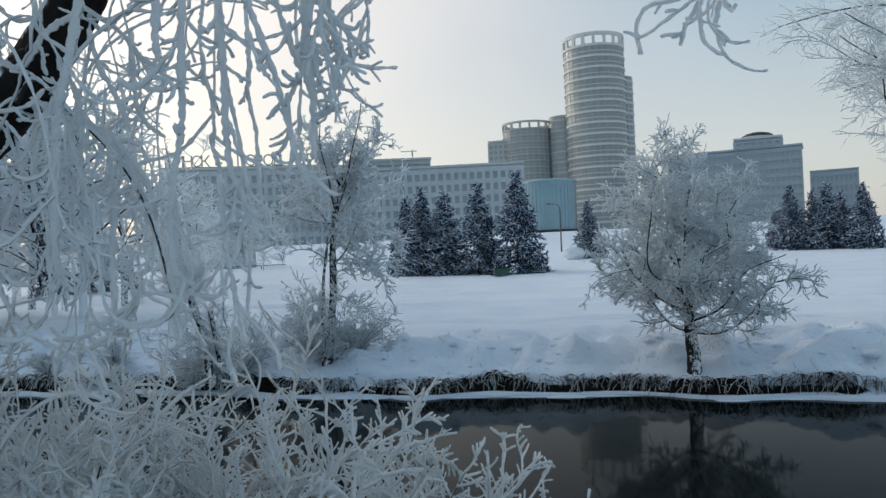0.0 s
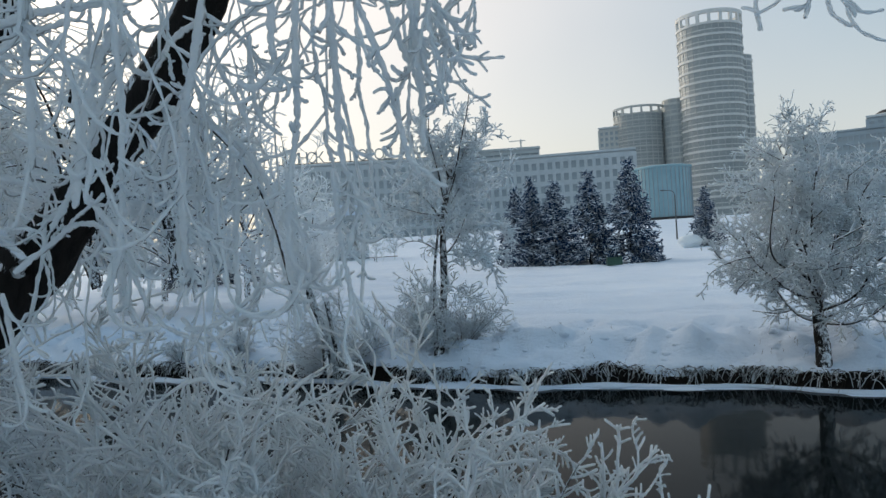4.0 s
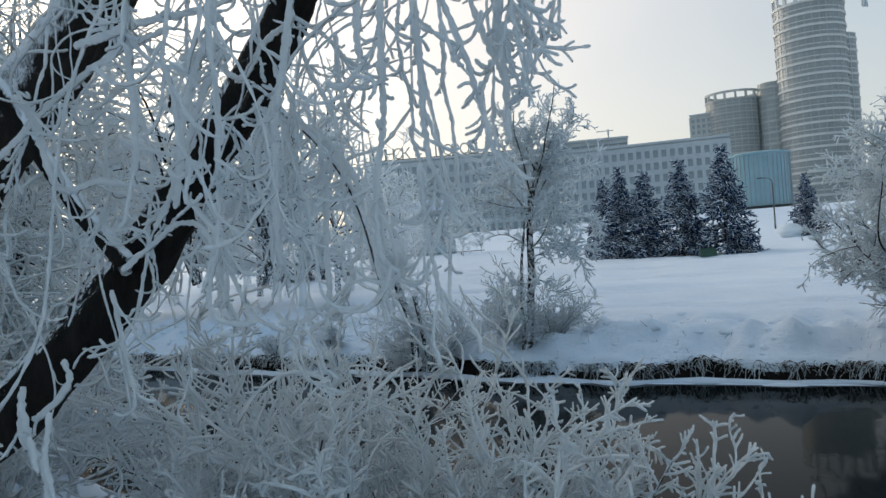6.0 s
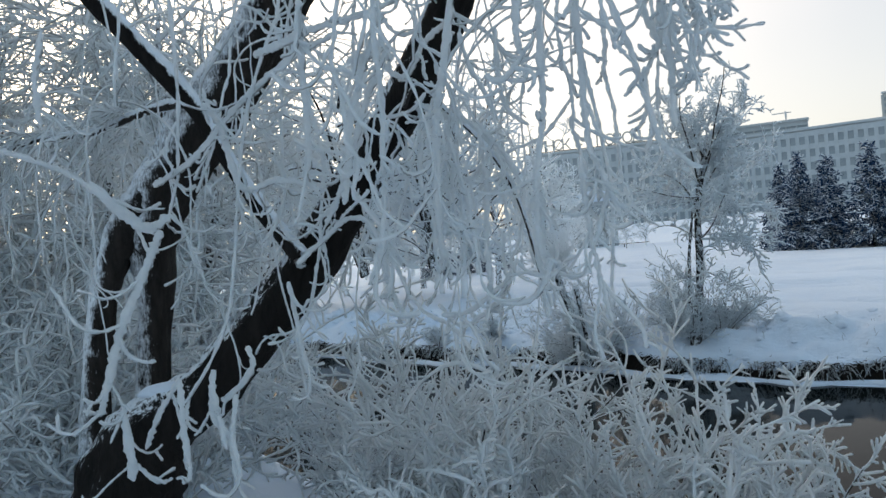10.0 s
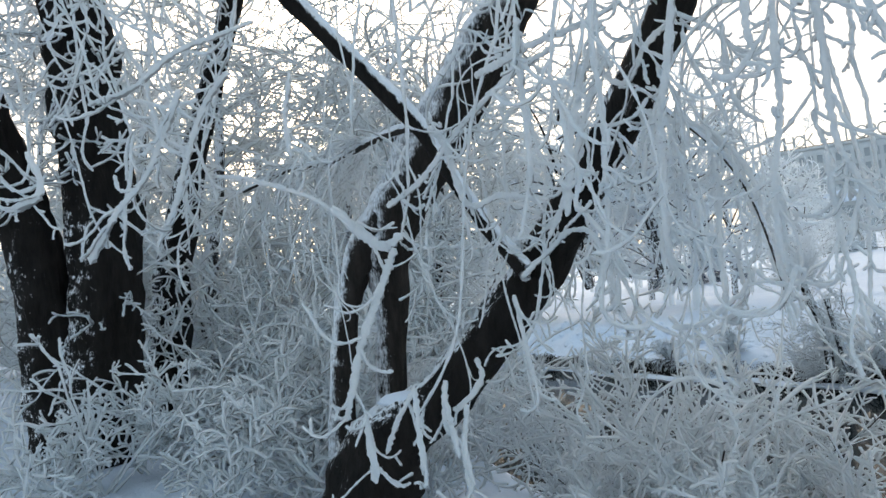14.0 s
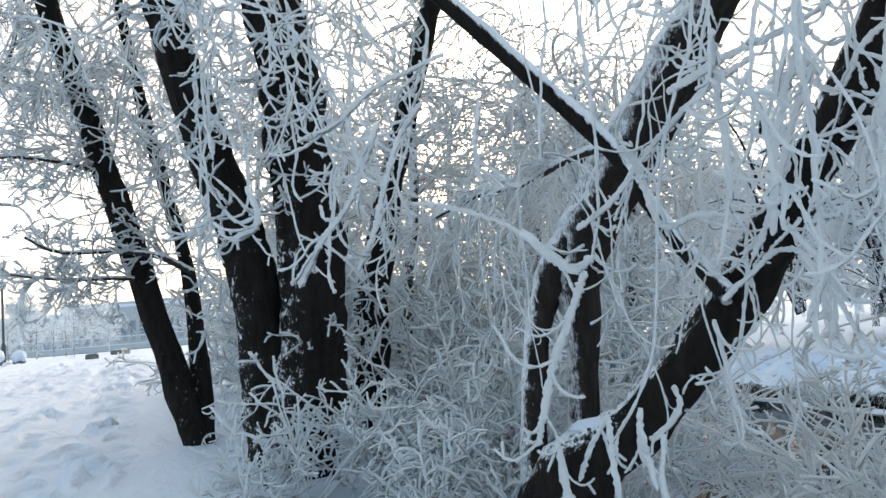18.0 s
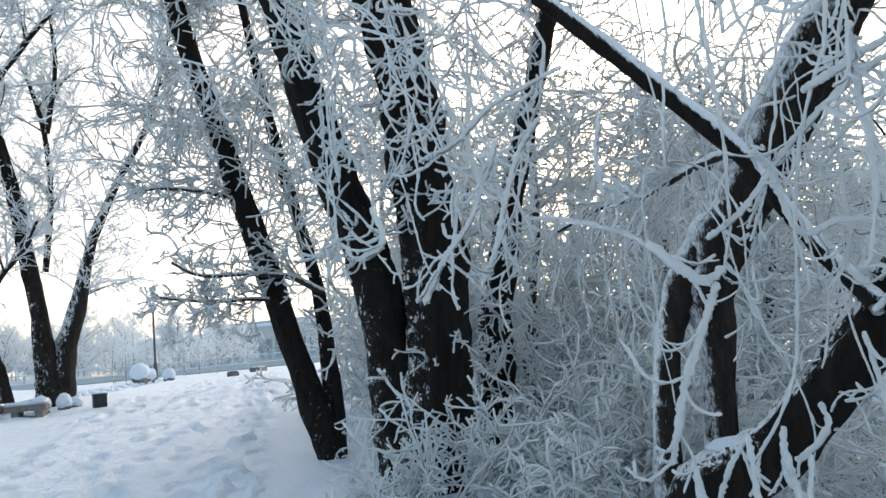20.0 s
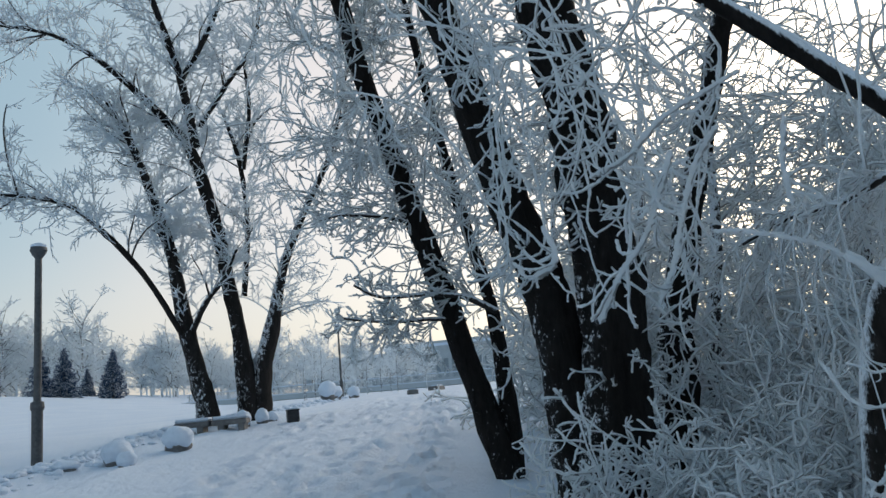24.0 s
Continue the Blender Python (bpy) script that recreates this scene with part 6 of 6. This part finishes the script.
    # young trees tied in a row beyond the lamp
    for k in range(12):
        az, d = rng.uniform(83.6, 91), rng.uniform(46, 70)
        x, y, z = at_ground(az, d)
        t = thing("sapling", "young frosted sapling with a thin stem", "tree", "saplings")
        hh = rng.uniform(2.4, 4.2)
        c = limb("trunk", [(x, y, z - 0.1, 0.035), (x + 0.03, y, z + hh * 0.5, 0.028), (x, y + 0.05, z + hh, 0.012)], TWIG, t, 6, 16, seed=100 + k)
        crown(rng, [c[6:]], FROST_FAR, t, hh * 0.34, (14, 5, 2), 0.02, -0.01, (0, 1), 45, "fine frosted crown")
    # a snowed-in slab and steps at the end of the path
    for az, d, w in [(82.7, 38, 1.1), (80.9, 44, 2.6)]:
        t = thing("stone_slab", "dark stone slab half buried in snow", "slab", "slabs on the path", at_ground(az, d), rng.uniform(-10, 10) + 80)
        part("slab", box(0.5, w, 0.28, 0.03, (0, 0, 0.1)), STONE, t)
        part("snow_cover", box(0.4, w * 0.7, 0.1, 0.04, (0, 0.1, 0.27)), SNOW, t)


def build_bridge():
    (xa, ya), (xb, yb) = spot(98.5, 92), spot(75.5, 92)
    L = math.hypot(xb - xa, yb - ya)
    t = thing("footbridge", "long low bridge with a latticed railing under snow", "bridge", "", (xa, ya, 2.55), math.degrees(math.atan2(yb - ya, xb - xa)))
    part("deck", box(L, 4.5, 0.55, 0.03, (L / 2, -2.25, 0.1)), CONCRETE, t)
    part("snow_cover", box(L, 4.3, 0.1, 0.03, (L / 2, -2.25, 0.42)), SNOW, t)
    part("handrail", box(L, 0.1, 0.08, 0.01, (L / 2, 0, 1.28)), CONCRETE, t)
    part("snow_ridge", box(L, 0.16, 0.09, 0.03, (L / 2, 0, 1.36)), SNOW, t)
    n = 26
    w = L / n
    post = box(0.12, 0.12, 1.1, 0.01)
    me = bpy.data.meshes.new("post")
    post.to_mesh(me)
    me.materials.append(CONCRETE)
    post.free()
    bm = bmesh.new()
    for j in range(5):
        for s in (-1, 1):
            p = Matrix.Translation(((j - 2) * w / 5, 0, 0)) @ pose(0, 0, 0, 0, s * 45, 0) @ Matrix.Diagonal((0.05, 0.05, 1.05, 1))
            bmesh.ops.create_cube(bm, size=1, matrix=p)
    ml = bpy.data.meshes.new("lattice_panel")
    bm.to_mesh(ml)
    bm.free()
    ml.materials.append(CONCRETE)
    for k in range(n):
        put("post", me, t).location = (k * w, 0, 0.8)
        put("lattice_panel", ml, t).location = ((k + 0.5) * w, 0, 0.82)
    for k in range(3):
        part("pier", box(1.2, 4.0, 5, 0.05, (L * (0.6 + 0.13 * k), -2.2, -2.5)), CONCRETE, t)


# ---- across the river ----
def build_car(az, d, turn):
    t = thing("parked_car", "dark parked car with snow on its roof", "car", "parked cars", at_ground(az, d), turn)
    bm = bmesh.new()
    prof = [(-2.1, 0.35), (-2.15, 0.75), (-1.95, 0.95), (-1.5, 1.0), (-0.95, 1.42), (0.75, 1.45), (1.35, 1.02), (2.0, 0.88), (2.15, 0.7), (2.1, 0.35)]
    rows = [[bm.verts.new((x, s * (0.84 if z < 1.2 else 0.68), z)) for x, z in prof] for s in (-1, 1)]
    for k in range(len(prof)):
        j = (k + 1) % len(prof)
        bm.faces.new((rows[0][k], rows[0][j], rows[1][j], rows[1][k]))
    bm.faces.new(rows[0][::-1])
    bm.faces.new(rows[1])
    body = part("body", bm, CARPAINT, t)
    for s in (-1, 1):
        for x0, x1 in ((-1.0, -0.15), (-0.05, 0.7)):
            part("side_window", box(x1 - x0, 0.03, 0.3, 0, ((x0 + x1) / 2, s * 0.77, 1.2)), GLASS_HAZED, t)
        for x in (-1.3, 1.3):
            wheel = part("wheel", lathe([(0.1, -0.1), (0.31, -0.1), (0.33, 0), (0.31, 0.1), (0.1, 0.1)], 20), RUBBER, t)
            wheel.matrix_basis = pose(x, s * 0.8, 0.32, 90, 0, 0)
            part("rim", lathe([(0.02, -0.115), (0.19, -0.115), (0.2, 0.115), (0.02, 0.115)], 16), METAL, wheel)
    part("snow_cover", box(1.6, 1.3, 0.12, 0.05, (-0.1, 0, 1.5)), SNOW, t)


def build_across():
    rng = np.random.default_rng(17)
    build_car(30.7, 112, 20)
    t = thing("green_chest", "dark green metal chest below the spruces", "chest", "", at_ground(-4.0, 57), 5)
    part("body", box(1.1, 0.6, 0.55, 0.03, (0, 0, 0.27)), GREEN, t)
    part("lid", box(1.16, 0.66, 0.06, 0.02, (0, 0, 0.57)), GREEN, t)
    t = thing("round_bush", "clipped round bush covered in frost", "shrub", "", at_ground(-9.4, 82))
    a, b = snow_lump(rng, 2.5, 2.2, 1.5, 31)
    part("branchwork", a, FROST_FAR, t, "dense frosted branches", True)
    part("snow_cap", b, FROST_FAR, t, "frosted top", True)
    x, y, z = at_ground(-8.5, 130)
    t = thing("street_lamp", "tall grey street lamp with a curved arm", "street lamp", "", (x, y, z))
    part("pole", lathe([(0.14, 0), (0.09, 7.2)], 12), METAL, t)
    arm = smooth_line([(0, 0, 7.0, 0.07), (-0.1, 0, 7.6, 0.06), (-0.6, 0, 8.0, 0.05), (-1.5, 0, 8.1, 0.05)], 14)
    v, f = tubes(arm[None, :, :3], arm[None, :, 3], 8)
    put("arm", mesh_of("arm", v, f, METAL, True), t)
    part("head", box(0.9, 0.3, 0.16, 0.05, (-1.8, 0, 8.1)), METAL, t)
    # a pavilion under a vaulted, snow-covered roof
    x, y, z = at_ground(15.6, 128)
    z1 = 1.6 + 128 * math.tan(radians(2.95))
    t = thing("vaulted_pavilion", "low pavilion with a vaulted snowy roof", "building", "", (x, y, z), 15)
    part("wall", box(6.6, 6, z1 - z, 0.05, (0, 0, (z1 - z) / 2)), CONCRETE, t)
    bm = bmesh.new()
    pts = [(3.7 * math.cos(math.pi * k / 16), 1.75 * math.sin(math.pi * k / 16)) for k in range(17)]
    rows = [[bm.verts.new((px, yy, z1 - z + pz)) for px, pz in pts] for yy in (-3.4, 3.4)]
    for k in range(16):
        bm.faces.new((rows[0][k], rows[0][k + 1], rows[1][k + 1], rows[1][k]))
    bm.faces.new(rows[0][::-1])
    bm.faces.new(rows[1])
    part("vault", bm, SNOW, t, "snow-covered vault")
    for k in range(6):
        part("window", box(0.8, 0.1, 1.6, 0, (-2.6 + k * 1.05, -3.05, (z1 - z) - 1.4)), GLASS_HAZED, t)
    # low railing along the far road
    (xa, ya), (xb, yb) = spot(38, 104), spot(12, 112)
    L = math.hypot(xb - xa, yb - ya)
    t = thing("road_railing", "low dark railing beside the far road", "railing", "", (xa, ya, float(land((xa + xb) / 2, (ya + yb) / 2))), math.degrees(math.atan2(yb - ya, xb - xa)))
    part("rail", box(L, 0.08, 0.1, 0, (L / 2, 0, 0.75)), IRON, t)
    me = bpy.data.meshes.new("post")
    bm = box(0.1, 0.1, 1.0, 0)
    bm.to_mesh(me)
    bm.free()
    me.materials.append(IRON)
    for k in range(int(L / 2.4)):
        put("post", me, t).location = (k * 2.4, 0, 0.3)
    # the letters on the roof of the long block
    (xa, ya), (xb, yb) = spot(20.4, 265), spot(7.0, 262)
    turn = math.degrees(math.atan2(yb - ya, xb - xa))
    zr = 1.6 + 264 * math.tan(radians(6.75)) + 0.8
    t = thing("roof_sign", "large pale letters standing on the roof", "sign", "", (xa, ya, zr), turn)
    words = SIGN
    for k, ch in enumerate(words):
        if ch == " ":
            continue
        cu = bpy.data.curves.new("letter", "FONT")
        cu.body, cu.size, cu.extrude = ch, 5.2, 0.2
        ob = new("letter", cu)
        dg = bpy.context.evaluated_depsgraph_get()
        me = bpy.data.meshes.new_from_object(ob.evaluated_get(dg))
        bpy.data.objects.remove(ob)
        me.materials.clear()
        me.materials.append(PANEL)
        put("letter", me, t).matrix_basis = pose(0.8 + k * 2.88, 1.2, 0.5, 90, 0, 0)
    part("sign_frame", box(len(words) * 2.88 + 1, 0.2, 0.25, 0, (len(words) * 1.44, 1.5, 0.35)), METAL, t)
    # a crane behind the roof
    x, y = spot(2.3, 330)
    t = thing("tower_crane", "distant pale tower crane behind the roofs", "crane", "", (x, y, 20))
    H = 1.6 + 330 * math.tan(radians(7.9)) - 20
    part("mast", box(0.5, 0.5, H, 0, (0, 0, H / 2)), CONCRETE, t)
    part("jib", box(7, 0.35, 0.35, 0, (-1.5, 0, H - 0.6)), CONCRETE, t)
    part("cab", box(0.7, 0.7, 1.0, 0, (0, 0, H - 1.6)), CONCRETE, t)


SIGN = "МИНСК - ГОРОД-ГЕРОЙ"
build_banks()
build_path_things()
build_bridge()
build_across()


def build_far_town():
    """Buildings and woods beyond the bridge."""
    top = lambda el, d: 1.6 + d * math.tan(radians(el))
    slab("long_hall", "long pale hall with a row of tall windows", 84.5, 76.0, 235, 225, 2, top(3.45, 230), 14, 1, CONCRETE, 20, (0.6, 0.45), SNOW)
    slab("long_hall", "low pale wing of a hall", 90.2, 84.6, 240, 236, 2, top(3.0, 236), 10, 1, CONCRETE, 16, (0.6, 0.5), SNOW)


build_far_town()


def build_path_snow():
    """Trodden clods along the path and its cleared edge."""
    rng = np.random.default_rng(18)
    n = 1500
    x = -rng.uniform(6, 45, n)
    edge = rng.uniform(size=n) < 0.78
    y = np.where(edge, path_edge(x) + rng.normal(0, 0.35, n), path_edge(x) + rng.uniform(0.5, 5, n))
    r = np.where(edge, 0.03 + 0.09 * rng.uniform(0, 1, n) ** 2, rng.uniform(0.012, 0.04, n))
    lumps_mesh("snow_clod", "loose clods of trodden snow on the path", "snow", rng, x, y, r, 0.6, 0.15)


build_path_snow()


def build_trodden_path():
    """The path itself: snow trodden into a shallow, pitted track."""
    rng = np.random.default_rng(19)
    xs = -np.array(stretch(5.0, 60, 0.09, 1.006))
    vs = np.linspace(0, 1, 100)
    lo, hi = path_edge(xs) + 0.3, np.minimum(path_edge(xs) + 7.5, near_y(xs) - 3.2)
    X = np.repeat(xs[:, None], 100, 1)
    Y = lo[:, None] + (hi - lo)[:, None] * vs
    bumps = np.zeros_like(X)
    pits = [(-rng.uniform(5, 34), rng.uniform(0.15, 0.9)) for k in range(560)]
    for px, v in pits:
        v = rng.normal(0.87, 0.05) if rng.uniform() < 0.5 else 0.62 + (v - 0.5) * rng.uniform(0.2, 0.9)
        py = np.interp(-px, -xs, lo) + np.interp(-px, -xs, hi - lo) * v
        near = (np.abs(X - px) < 0.5) & (np.abs(Y - py) < 0.4)
        d = ((X[near] - px) / 0.19) ** 2 + ((Y[near] - py) / 0.10) ** 2
        bumps[near] += -0.085 * np.exp(-d * d) + 0.02 * np.exp(-((np.sqrt(d) - 1.7) / 0.5) ** 2)
    for v0, wide, tall in ((0.16, 0.02, 0.05), (0.45, 0.016, 0.05), (0.56, 0.03, -0.05), (0.74, 0.02, 0.05), (0.83, 0.03, -0.04)):
        line = vs[None] - v0 - 0.02 * fuzz(xs, xs * 0, 1.7, v0 * 40)[:, None]
        bumps += tall * np.exp(-(line / wide) ** 2) * np.clip(0.6 + 0.9 * fuzz(X, Y, 0.45, v0 * 10), 0, 1.5)
    bumps += 0.018 * fuzz(X, Y, 0.3, 2) * np.clip((vs[None] - 0.4) * 4, 0.2, 1) + 0.01 * fuzz(X, Y, 0.14, 6)
    edge = np.clip(np.minimum(vs, 1 - vs) * 9, 0, 1)[None]
    Z = land(X, Y) + 0.03 * edge - 0.06 * (1 - edge) + bumps * edge
    n, m = X.shape
    i = np.arange(n * m).reshape(n, m)
    F = np.stack([i[:-1, :-1], i[:-1, 1:], i[1:, 1:], i[1:, :-1]], -1).reshape(-1, 4)
    tagged(put("path", mesh_of("path", np.stack([X, Y, Z], -1).reshape(-1, 3), F, SNOW, True)), "trodden snowy path with footprints", "path", kind="structure")


build_trodden_path()
